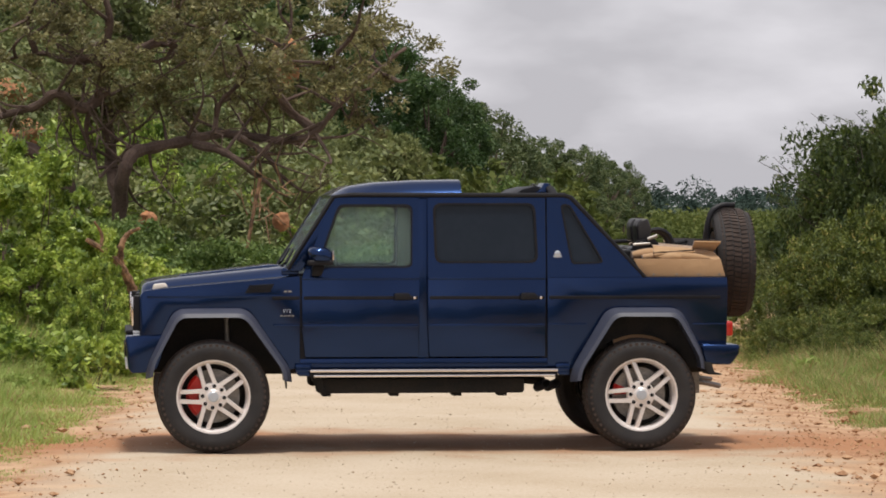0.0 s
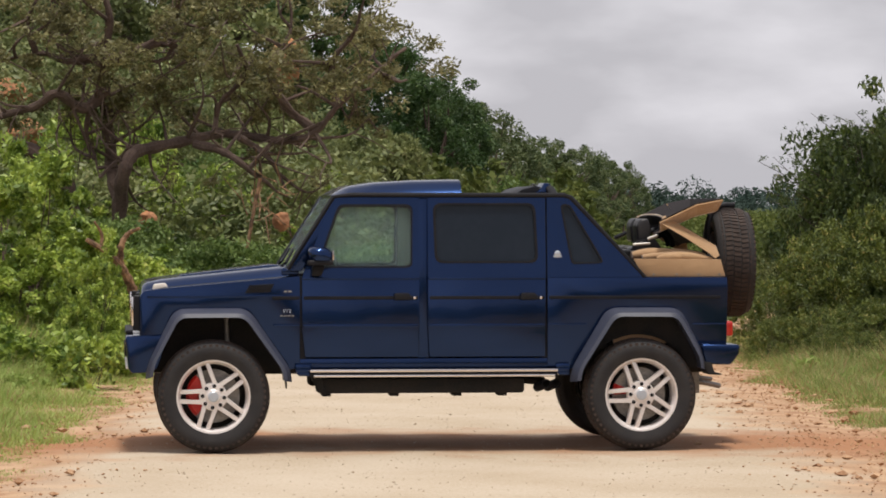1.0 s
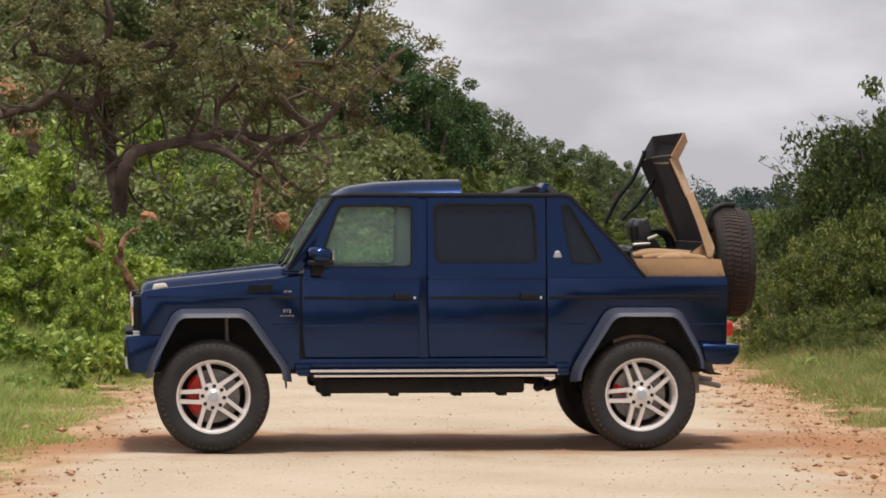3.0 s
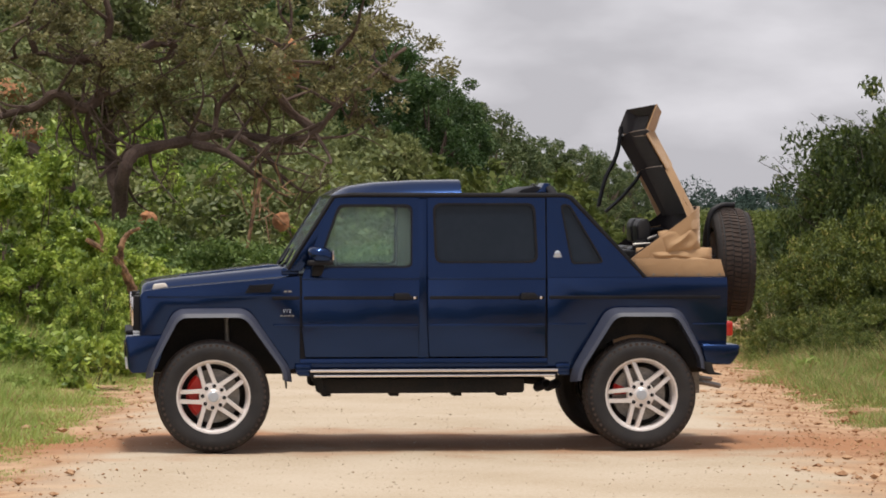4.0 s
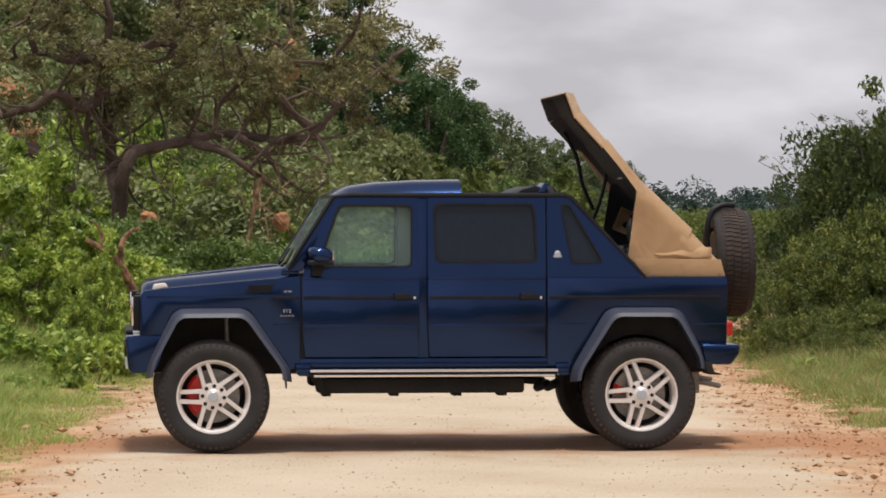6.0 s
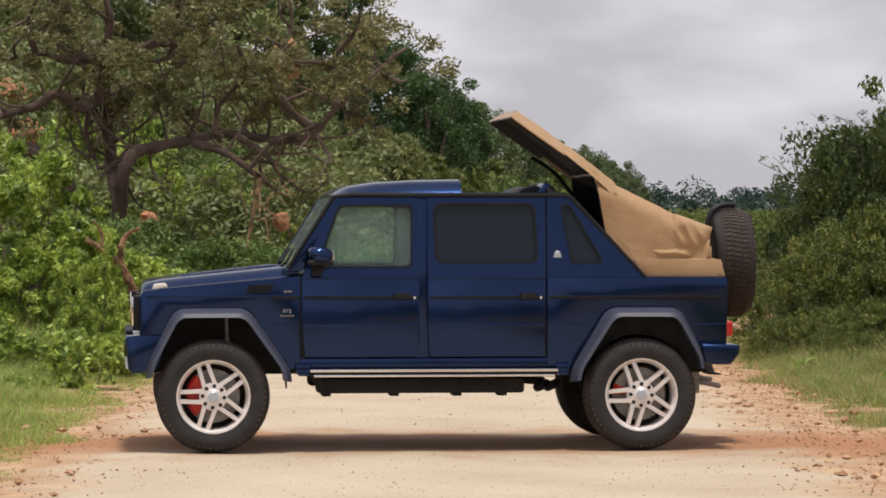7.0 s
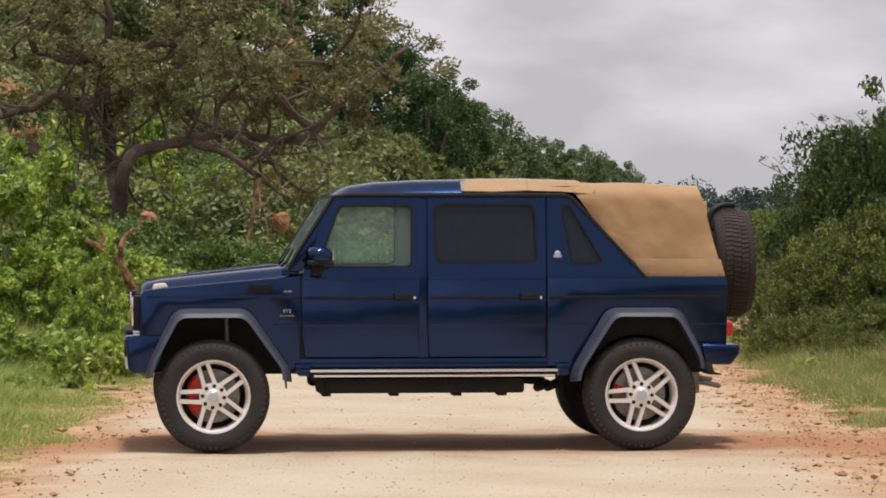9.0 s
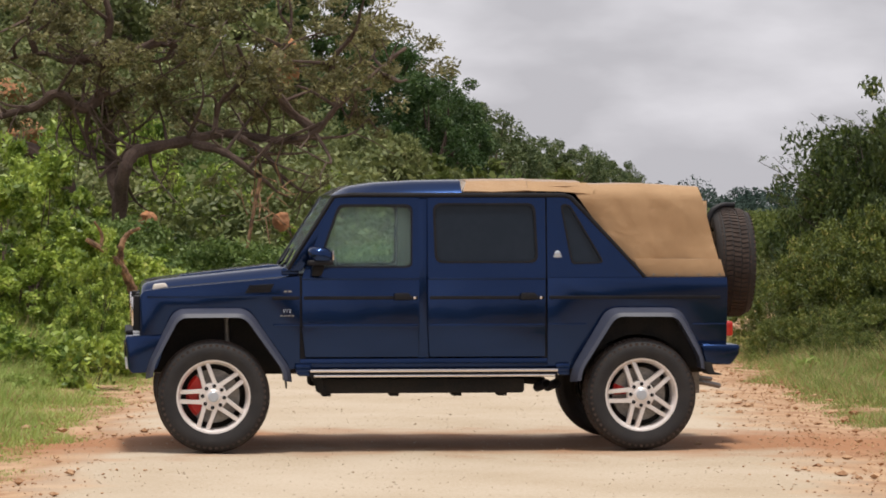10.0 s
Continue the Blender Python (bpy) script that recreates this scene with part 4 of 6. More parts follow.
def hood_piece(name, outline, half_top, half_low, seed, label, lining=True, **kw):
    bm = shell(outline, half_top, half_low, seed, **kw)
    o = part(name, thick(bm, 0.010), CANVAS, car, label)
    if lining:
        cap = kw.get("front", False)
        bm = shell(outline, half_top, half_low, seed, **kw)
        cx = sum(p[0] for p in outline) / 4
        for v in bm.verts:
            v.co.y *= 0.965
            v.co.z -= 0.016
            v.co.x = cx + (v.co.x - cx) * (0.92 if cap else 0.99)
        part("lining", thick(bm, 0.004), LINING, o, "dark inner lining")
    return o


# metres per pixel at the car; hood outlines are sized to fit the camera's view
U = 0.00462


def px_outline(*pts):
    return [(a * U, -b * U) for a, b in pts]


def crumple(w, h, seed, tilt, s):
    """A patch of cloth thrown into ridges that run aslant, its rim tucked inward."""
    bm = bmesh.new()
    nx, nz = 34, 24
    grid = []
    for i in range(nx + 1):
        row = []
        for j in range(nz + 1):
            a, b = 2 * i / nx - 1, 2 * j / nz - 1
            x, z = a * w / 2, b * h / 2
            rim = (1 - a * a) * (1 - b * b)
            q = (z + tilt * x) * 24 + 0.9 * noise.noise((x * 5 + seed, z * 6, 1))
            ridge = 1 - abs(math.sin(q + 0.8 * noise.noise((x * 3, z * 3, seed))))
            y = 0.012 + 0.024 * ridge ** 1.3 + 0.016 * noise.noise((x * 8 + seed, z * 8, 2))
            row.append(bm.verts.new((x, s * (y * rim ** 0.6 - 0.045 * (1 - rim) ** 3), z)))
        grid.append(row)
    for p, q in zip(grid, grid[1:]):
        for k in range(nz):
            bm.faces.new((p[k], p[k + 1], q[k + 1], q[k]))
    bmesh.ops.recalc_face_normals(bm, faces=bm.faces[:])
    return thick(bm, 0.004)


def build_top():
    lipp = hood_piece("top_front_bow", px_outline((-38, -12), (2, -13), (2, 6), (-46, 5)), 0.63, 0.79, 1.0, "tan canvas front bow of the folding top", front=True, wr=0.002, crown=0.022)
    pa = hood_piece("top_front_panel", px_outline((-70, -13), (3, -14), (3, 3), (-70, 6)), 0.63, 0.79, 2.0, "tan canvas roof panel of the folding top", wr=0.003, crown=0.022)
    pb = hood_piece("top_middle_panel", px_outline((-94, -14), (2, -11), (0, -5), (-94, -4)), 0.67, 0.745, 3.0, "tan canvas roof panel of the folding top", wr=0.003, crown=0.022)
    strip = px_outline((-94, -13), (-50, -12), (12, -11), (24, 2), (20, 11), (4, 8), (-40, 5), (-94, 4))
    flap = None
    for s in (-1, 1):
        bm = prism(strip, s * 0.776, s * 0.788, 0.003)
        for v in bm.verts:
            v.co.y -= s * 0.085 * max(0.0, v.co.z + 0.012) / 0.07
        o = part("top_side_flap", bm, CANVAS, flap or car, "tan canvas side flap of the roof panel")
        flap = flap or o
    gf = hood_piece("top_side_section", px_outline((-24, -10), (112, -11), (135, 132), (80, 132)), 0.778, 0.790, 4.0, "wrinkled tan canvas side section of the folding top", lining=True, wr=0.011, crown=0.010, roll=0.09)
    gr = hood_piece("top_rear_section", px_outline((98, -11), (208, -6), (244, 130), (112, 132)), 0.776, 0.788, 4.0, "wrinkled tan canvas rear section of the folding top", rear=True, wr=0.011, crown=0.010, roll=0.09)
    # fixed canvas skirt on the tailboard
    bm = bmesh.new()
    for s in (-1, 1):
        join_fast(bm, prism([(1.495, 1.535), (2.212, 1.528), (2.250, 1.388), (1.578, 1.388)], s * 0.812, s * 0.797, 0.003))
    join_fast(bm, prism([(2.198, 1.525), (2.213, 1.525), (2.250, 1.389), (2.235, 1.389)], -0.80, 0.80))
    skirt = part("top_skirt", bm, CANVAS, car, "fixed tan canvas skirt round the load bed")
    for x in (1.66, 1.85, 2.03, 2.20):
        b = lathe([(0.001, -0.006), (0.009, -0.005), (0.010, 0.004)], 10)
        b.transform(pose(x, -0.812, 1.405))
        part("skirt_stud", b, STEEL, skirt)
    # loose folds of cloth that lie on the skirt
    fold = None
    for k, (x0, x1, z, r, y) in enumerate(((1.50, 2.10, 1.565, 0.050, -0.68), (1.58, 2.15, 1.545, 0.036, -0.745), (1.52, 2.0, 1.55, 0.045, 0.68), (1.70, 2.05, 1.535, 0.034, -0.755))):
        pts, rad = [], []
        for i in range(13):
            t = i / 12
            pts.append((x0 + (x1 - x0) * t, y + 0.02 * math.sin(5 * t + k), z + 0.03 * math.sin(math.pi * t) * (1 - 0.5 * t) - 0.015 * t))
            rad.append(r * (0.25 + 0.9 * math.sin(math.pi * (0.08 + 0.84 * t)) ** 0.6) * (1 + 0.12 * math.sin(9 * t + 2 * k)))
        bm = tube(pts, rad, 12)
        for v in bm.verts:
            v.co.z = 1.53 + (v.co.z - 1.53) * 0.85
        o = part("top_fold", bm, CANVAS, fold or car, "loose fold of tan canvas")
        fold = fold or o
    # slack cloth that bulges while the top is part-way, placed for the camera's view
    slack = []
    for w, h, seed, tilt in ((0.34, 0.24, 3.0, 0.9), (0.62, 0.11, 8.0, 0.12), (0.32, 0.20, 14.0, -0.7)):
        for s in (-1, 1):
            o = part("slack_fold", crumple(w, h, seed, tilt, s), CANVAS, car, "crumpled slack fold of tan canvas")
            slack.append((o, s))
    # straps and folding links
    link = part("folding_link", tube(spline([(0.05, 0, 0.015), (0, 0, 0), (-0.20, 0, -0.02), (-0.42, 0, 0.012), (-0.66, 0, 0)], 5), 0.018, 8), BLACK, car, "black folding link")
    link2 = part("folding_link", tube(spline([(0.09, 0, 0.02), (0, 0, 0), (-0.18, 0, -0.012), (-0.36, 0, 0)], 5), 0.016, 8), BLACK, car)
    return lipp, pa, pb, flap, gf, gr, fold, link, link2, slack


build_body()
build_flares()
build_doors()
build_roof()
build_interior()
build_wheels()
build_badges()
TOP = build_top()


# ---- plants, grass and stones ----
def quads(name, P, A, B, material, parent=None):
    """Many small leaves: centres P, half length A and half width B, one quad each."""
    n = len(P)
    V = np.empty((n, 4, 3))
    V[:, 0], V[:, 1], V[:, 2], V[:, 3] = P - A, P + B - 0.15 * A, P + A, P - B - 0.15 * A
    me = bpy.data.meshes.new(name)
    me.vertices.add(4 * n)
    me.vertices.foreach_set("co", V.ravel())
    me.loops.add(4 * n)
    me.loops.foreach_set("vertex_index", np.arange(4 * n, dtype=np.int32))
    me.polygons.add(n)
    me.polygons.foreach_set("loop_start", np.arange(0, 4 * n, 4, dtype=np.int32))
    me.update(calc_edges=True)
    me.materials.append(material)
    ob = new(name, me)
    if parent:
        ob.parent = parent
    return ob


def leaf_axes(rng, n, size, droop=0.2, ratio=0.42):
    a = rng.normal(size=(n, 3))
    a[:, 2] = a[:, 2] * 0.7 - droop
    a /= np.linalg.norm(a, axis=1)[:, None]
    b = np.cross(a, rng.normal(size=(n, 3)))
    b /= np.linalg.norm(b, axis=1)[:, None] + 1e-9
    s = size * rng.uniform(0.55, 1.35, (n, 1))
    return a * s, b * s * ratio


def clumps(rng, centres, spread, per):
    """Leaf centres in flattened clumps."""
    k = len(centres)
    off = rng.normal(size=(k, per, 3))
    off /= np.linalg.norm(off, axis=2)[:, :, None] + 1e-9
    off *= rng.uniform(0.15, 1.0, (k, per, 1)) ** 0.6
    sz = spread * rng.uniform(0.6, 1.35, (k, 1, 1))
    return (centres[:, None, :] + off * sz * np.array([1.0, 1.0, 0.7])).reshape(-1, 3)


def crown_centres(rng, k, rx, ry, rz, zc, lump=0.25, low=-0.75):
    """Clump centres near the outside of an uneven crown."""
    d = rng.normal(size=(k * 3, 3))
    d /= np.linalg.norm(d, axis=1)[:, None]
    d = d[d[:, 2] > low][:k]
    r = rng.uniform(0.45, 1.0, (len(d), 1)) ** 0.5
    r *= 1 + lump * np.sin(d[:, :1] * 5 + 1.3) * np.cos(d[:, 2:3] * 4 + d[:, 1:2] * 3)
    return d * r * np.array([rx, ry, rz]) + np.array([0, 0, zc])


def shrub(name, label, category, seed, material, leaf, k=70, per=110, size=(1.0, 1.0, 0.85), spread=0.22, height=None, trunk=0.03, bark=None, group=""):
    """A bush or small tree about its own base: stems or a trunk with limbs, and a leafy crown."""
    rng = np.random.default_rng(seed)
    rx, ry, rz = size
    zc = height if height else rz * 0.8
    thing = tagged(new(name), label, category, group)
    C = crown_centres(rng, k, rx, ry, rz, zc)
    C[:, 2] = np.maximum(C[:, 2], 0.06)
    bm = bmesh.new()
    base = np.array([0, 0, -0.15])
    if height:
        fork = np.array([0.05 * rx, 0, max(0.3, zc - rz * 0.75)])
        add_tube(bm, spline([base, fork * np.array([1, 1, 0.5]) + rng.normal(size=3) * 0.06 * rx, fork, (0, 0, zc)], 4), [trunk * (1 - 0.05 * i) for i in range(13)], 8)
    else:
        fork = base
    for i in rng.choice(len(C), min(len(C), 16), replace=False):
        e = C[i]
        mid = (fork + e) / 2 + rng.normal(size=3) * 0.10 * rx
        pts = spline([fork + rng.normal(size=3) * 0.04 * rx, mid, e], 4)
        r0 = trunk * (0.5 if height else 0.6)
        add_tube(bm, pts, [r0 * (1 - 0.85 * t / (len(pts) - 1)) for t in range(len(pts))], 5)
    part("trunk" if height else "stem", bm, bark or BARK, thing)
    P = clumps(rng, C, spread, per)
    P[:, 2] = np.maximum(P[:, 2], 0.02)
    A, B = leaf_axes(rng, len(P), leaf)
    quads("crown", P, A, B, material, thing)
    return thing


def on_ground(x, y, turn=0, s=1.0, sz=None, sink=0.05):
    return pose(x, y, ground_z(x, y) - sink, 0, 0, turn) @ Matrix.Diagonal((s, s, sz or s, 1))


def place(proto, first, spots):
    """Put the first one at the first spot and copies at the others."""
    for i, (x, y, s, sz) in enumerate(spots):
        m = on_ground(x, y, (i * 137) % 360, s, sz)
        if i == 0 and first:
            proto.matrix_basis = m
        else:
            c = copy_thing(proto, Matrix())
            c.matrix_basis = m


def big_tree():
    """The old spreading tree with crooked limbs behind the bushes."""
    rng = np.random.default_rng(41)
    thing = tagged(new("spreading_tree"), "old gnarled tree with crooked grey-brown limbs and thin olive leaves", "tree")
    limbs = [
        ([(-5.06, -0.2), (-5.10, 1.9), (-5.24, 2.6), (-5.30, 3.3), (-5.36, 4.05), (-5.39, 4.5)], 0.115, 0.09),
        ([(-5.38, 4.2), (-5.0, 4.3), (-4.4, 4.52), (-4.05, 4.38), (-3.9, 4.05)], 0.10, 0.012),
        ([(-5.38, 4.3), (-5.9, 4.25), (-6.4, 4.38), (-7.1, 4.2)], 0.08, 0.012),
        ([(-5.3, 3.8), (-5.62, 3.5), (-6.0, 3.72), (-6.4, 3.5), (-7.2, 3.3)], 0.10, 0.05),
        ([(-5.05, 1.2), (-5.06, 1.95), (-4.98, 2.45), (-4.86, 2.74), (-4.60, 2.88), (-4.05, 3.0), (-3.6, 3.1), (-3.05, 3.08), (-2.5, 3.0), (-2.0, 3.12), (-1.65, 3.5), (-1.3, 3.85), (-0.95, 4.15), (-0.6, 4.45)], 0.13, 0.015),
        ([(-3.9, 2.95), (-3.4, 2.8), (-3.05, 2.55), (-2.7, 2.27), (-2.4, 2.1)], 0.08, 0.010),
        ([(-3.2, 3.05), (-2.8, 2.8), (-2.6, 2.5), (-2.45, 2.2)], 0.06, 0.015),
        ([(-7.2, 3.05), (-6.45, 2.85), (-6.0, 2.55), (-5.85, 2.25), (-5.8, 1.5)], 0.10, 0.12),
        ([(-4.4, 4.5), (-4.2, 4.85), (-4.05, 5.3), (-3.7, 5.9)], 0.07, 0.012),
        ([(-5.36, 4.3), (-5.2, 4.85), (-5.3, 5.5), (-5.1, 6.2)], 0.09, 0.012),
        ([(-2.0, 3.12), (-2.5, 3.6), (-2.7, 4.2), (-2.4, 4.8), (-2.5, 5.6)], 0.08, 0.010),
        ([(-1.65, 3.5), (-1.75, 4.2), (-1.4, 4.7), (-1.2, 5.3)], 0.07, 0.010),
        ([(-1.0, 4.05), (-0.85, 4.0), (-0.7, 3.92), (-0.55, 3.95)], 0.05, 0.015),
        ([(-3.6, 3.1), (-3.5, 3.6), (-3.1, 4.0), (-3.2, 4.5)], 0.05, 0.015),
        ([(-6.4, 4.38), (-6.5, 4.9), (-6.2, 5.5)], 0.06, 0.010),
        ([(-5.55, 3.55), (-5.6, 3.1), (-5.45, 2.7), (-5.35, 2.4)], 0.05, 0.008),
    ]
    bm = bmesh.new()
    tips = []
    for pts, r0, r1 in limbs:
        ph = rng.uniform(0, 6)
        p3 = [(x, 25.8 + 0.5 * math.sin(ph + 0.8 * i) * min(1, i / 2), z) for i, (x, z) in enumerate(pts)]
        sp = spline(p3, 6)
        sp = [q + 0.035 * np.array([noise.noise((q[0] * 3, q[2] * 3, k)) for k in (1, 2, 3)]) for q in sp]
        n = len(sp)
        add_tube(bm, sp, [(r0 + (r1 - r0) * i / (n - 1)) * (1 + 0.12 * math.sin(i * 1.7 + ph)) for i in range(n)], 9)
        # side twigs
        for i in range(3, n, 3):
            q = sp[i]
            if q[2] < 2.4:
                continue
            d = rng.normal(size=3) * np.array([1, 0.8, 0.8]) + np.array([0, 0, 0.45])
            d /= np.linalg.norm(d)
            ln = rng.uniform(0.5, 1.25)
            e = q + d * ln
            if e[0] > -0.45 or e[2] > 5.6 - 0.9 * max(0, e[0] + 1.4):
                continue
            mid = (q + e) / 2 + rng.normal(size=3) * 0.16
            tw = spline([q, mid, e], 5)
            add_tube(bm, tw, [0.034 * (1 - 0.8 * j / (len(tw) - 1)) for j in range(len(tw))], 5)
            for _ in range(2):
                f = tw[rng.integers(4, len(tw))]
                g = f + rng.normal(size=3) * 0.32 + np.array([0, 0, 0.1])
                add_tube(bm, [f, (f + g) / 2 + rng.normal(size=3) * 0.06, g], [0.016, 0.012, 0.005], 4)
                tips.append(g)
            tips.append(e)
    part("trunk", bm, BARK, thing, "crooked grey-brown trunk and limbs")
    tips = [(t[0], t[1] - 0.25 if t[2] > 3.75 else max(t[1], 26.1), t[2]) for t in tips if (t[2] > 3.25 or rng.random() < 0.12) and t[0] < 0.1 and t[2] < 5.7 - 0.9 * max(0, t[0] + 1.4)]
    # crown clumps fill the upper spread, denser towards the top and the outer edge
    extra = []
    while len(extra) < 185:
        x, z = rng.uniform(-7.6, 0.2), rng.uniform(3.2, 6.6)
        top = 5.6 if x < -1.6 else 5.6 - 0.75 * (x + 1.6)
        low = 3.9 - 0.25 * math.sin(x * 2.2) if x < -3.5 else 3.6 + 0.25 * math.sin(x * 2.6)
        if low < z < top + (1.2 if x < -1.6 else 0) and noise.noise((x * 1.1, z * 1.5, 3)) > -0.12:
            extra.append((x, 26.4 + rng.uniform(-1.0, 1.8), z))
    C = np.array([*tips, *extra])
    P = clumps(rng, C, 0.21, 100)
    A, B = leaf_axes(rng, len(P), 0.042)
    quads("crown", P, A, B, LEAF_CROWN, thing)


def fallen_branch():
    thing = tagged(new("dead_branch"), "bare orange-brown dead branch leaning among the bushes", "branch")
    bm = bmesh.new()
    for pts, r in (([(-3.78, 14.6, 0.0), (-3.84, 14.6, 0.75), (-3.93, 14.5, 1.08), (-4.10, 14.4, 1.34), (-4.42, 14.3, 1.56)], 0.08), ([(-4.02, 14.5, 1.22), (-4.0, 14.4, 1.46), (-3.92, 14.4, 1.62), (-3.76, 14.3, 1.70)], 0.05), ([(-4.25, 14.4, 1.45), (-4.24, 14.4, 1.62), (-4.32, 14.3, 1.78)], 0.03)):
        sp = spline(pts, 6)
        add_tube(bm, sp, [r * (1 - 0.6 * i / (len(sp) - 1)) * (1 + 0.15 * math.sin(2.3 * i)) for i in range(len(sp))], 8)
    part("limb", bm, DEADWOOD, thing)
    rng = np.random.default_rng(9)
    thing = tagged(new("dead_branch"), "tangle of pale dry twigs hanging under the tree", "branch")
    for k in range(22):
        q = np.array([rng.uniform(-3.1, -2.45), 24.5 + rng.uniform(-0.5, 0.5), rng.uniform(1.75, 2.35)])
        d = rng.normal(size=3) * np.array([0.16, 0.15, 0.20])
        part("twig", tube([q, q + d + rng.normal(size=3) * 0.04, q + 2 * d], [0.012, 0.009, 0.004], 5), DEADWOOD, thing)
    bm = tube(spline([(-3.1, 24.5, 0.3), (-3.0, 24.5, 1.3), (-2.8, 24.5, 2.4)], 5), 0.03, 6)
    part("limb", bm, DEADWOOD, thing)


def boulder(x, y, z, sx, sy, sz, seed):
    bm = bmesh.new()
    bmesh.ops.create_icosphere(bm, subdivisions=3, radius=1.0)
    for v in bm.verts:
        c = v.co
        k = 1 + 0.35 * noise.noise((c.x * 1.6 + seed, c.y * 1.6, c.z * 1.6)) + 0.12 * noise.noise((c.x * 5 + seed, c.y * 5, c.z * 5))
        v.co = Vector((c.x * sx * k, c.y * sy * k, c.z * sz * k))
    me = mesh_of("boulder", bm, True, 25)
    me.materials.append(ROCK)
    ob = new("boulder", me)
    ob.location = (x, y, z)
    tagged(ob, "weathered orange sandstone boulder on the wooded slope", "rock", "boulders on the slope")


def build_plants():
    bright = shrub("leafy_bush", "dense bush with fresh bright-green leaves at the road verge", "bush", 1, LEAF_BRIGHT, 0.043, 84, 150, (1.0, 0.9, 1.0), 0.155, group="verge bushes")
    mid = shrub("green_bush", "dense dark-green bush with small leaves", "bush", 2, LEAF_MID, 0.042, 84, 105, (1.1, 1.0, 0.8), 0.19, group="understorey bushes")
    olive = shrub("olive_bush", "loose olive-green bush on the slope", "bush", 3, LEAF_OLIVE, 0.046, 60, 90, (1.2, 1.1, 0.9), 0.24, group="slope bushes")
    thorn = shrub("thorn_bush", "tangled dull-green thorn bush beside the road", "bush", 4, LEAF_THORN, 0.034, 110, 110, (1.1, 1.0, 1.0), 0.20, None, 0.016, TWIG, group="thorn bushes")
    scrub = shrub("scrub_bush", "low green scrub bush on the plain", "bush", 7, LEAF_SCRUB, 0.076, 60, 46, (1.2, 1.1, 0.9), 0.26, group="scrub on the plain")
    dark = shrub("dark_tree", "broad tree with dense dark-green crown", "tree", 5, LEAF_DARK, 0.055, 110, 200, (1.5, 1.4, 1.75), 0.36, 3.4, 0.13, group="hill trees")
    ridge = shrub("ridge_tree", "round-crowned tree on the hill ridge", "tree", 6, LEAF_RIDGE, 0.062, 34, 220, (1.45, 1.4, 1.25), 0.36, 2.6, 0.10, group="ridge trees")
    rng = np.random.default_rng(12)
    place(bright, True, [(-5.75, 16.3, 1.3, 1.45), (-5.0, 16.0, 1.05, 1.1), (-4.45, 16.6, 0.85, 0.95), (-5.4, 15.4, 0.8, 0.75), (-6.3, 15.2, 0.9, 0.9), (-4.7, 15.2, 0.6, 0.55), (-5.9, 18.2, 1.2, 1.6), (-4.3, 18.0, 0.9, 0.9), (-4.35, 14.0, 0.45, 0.85), (-3.95, 13.9, 0.3, 0.35)])
    spots = [(-4.9, 20.5, 1.2, 1.1), (-3.6, 20.0, 1.0, 0.85), (-4.75, 23.5, 1.0, 1.3), (-5.35, 23.0, 1.1, 1.3)]
    for i in range(20):
        spots.append((-6 + 6.5 * ((i * 0.618) % 1), 20.5 + 8 * ((i * 0.381) % 1), rng.uniform(0.8, 1.15), rng.uniform(0.85, 1.15)))
    place(mid, True, spots)
    spots = []
    for i in range(34):
        x, y = -14 + 17 * ((i * 0.618) % 1), 31 + 36 * ((i * 0.7548) % 1)
        if x > 0.6 and y < 44:
            x -= 4
        spots.append((x, y, rng.uniform(1.3, 1.9), rng.uniform(1.2, 2.0)))
    place(olive, True, [q for q in spots if q[0] <= 0])
    place(scrub, False, [q for q in spots if q[0] > 0])
    spots = []
    for i in range(18):
        spots.append((-12 + 14 * ((i * 0.5497) % 1), 36 + 30 * ((i * 0.8191) % 1), rng.uniform(1.2, 1.9), rng.uniform(1.2, 1.9)))
    place(mid, False, spots)
    place(bright, False, [(-2.75, 36, 1.05, 1.0), (-6.6, 31, 1.2, 1.3), (-5.2, 33, 1.1, 1.2), (-8.2, 35, 1.4, 1.5), (-6.2, 36, 1.3, 1.9)])
    place(olive, False, [(-12.5 + 9.5 * ((i * 0.618) % 1), 44 + 18 * ((i * 0.7548) % 1), rng.uniform(1.5, 2.0), rng.uniform(1.8, 2.4)) for i in range(16)])
    place(olive, False, [(-1.6, 42, 1.25, 1.75), (-0.5, 44, 1.0, 1.2), (-1.0, 46, 1.1, 1.5)])
    # flat-crowned trees half way up the slope
    flat = shrub("flat_crowned_tree", "flat-crowned yellow-green tree on the slope", "tree", 17, LEAF_OLIVE, 0.055, 34, 150, (1.0, 0.95, 0.42), 0.24, 2.1, 0.05, group="flat-crowned slope trees")
    place(flat, True, [(-1.05, 40, 0.95, 1.32), (-0.55, 43, 0.75, 1.15), (-1.75, 43, 0.8, 1.30), (-2.9, 41, 0.7, 1.05), (0.1, 47, 0.8, 1.0), (-3.7, 46, 1.0, 1.45)])
    fresh = shrub("fresh_green_tree", "small tree with fresh light-green leaves on the slope", "tree", 18, LEAF_BRIGHT, 0.050, 30, 120, (0.75, 0.7, 0.45), 0.22, 1.6, 0.04, group="light-green slope trees")
    place(fresh, True, [(-2.3, 38.5, 0.72, 1.25), (-4.3, 37, 0.8, 1.2), (-5.9, 40, 0.9, 1.5), (-7.1, 38, 0.9, 1.5)])
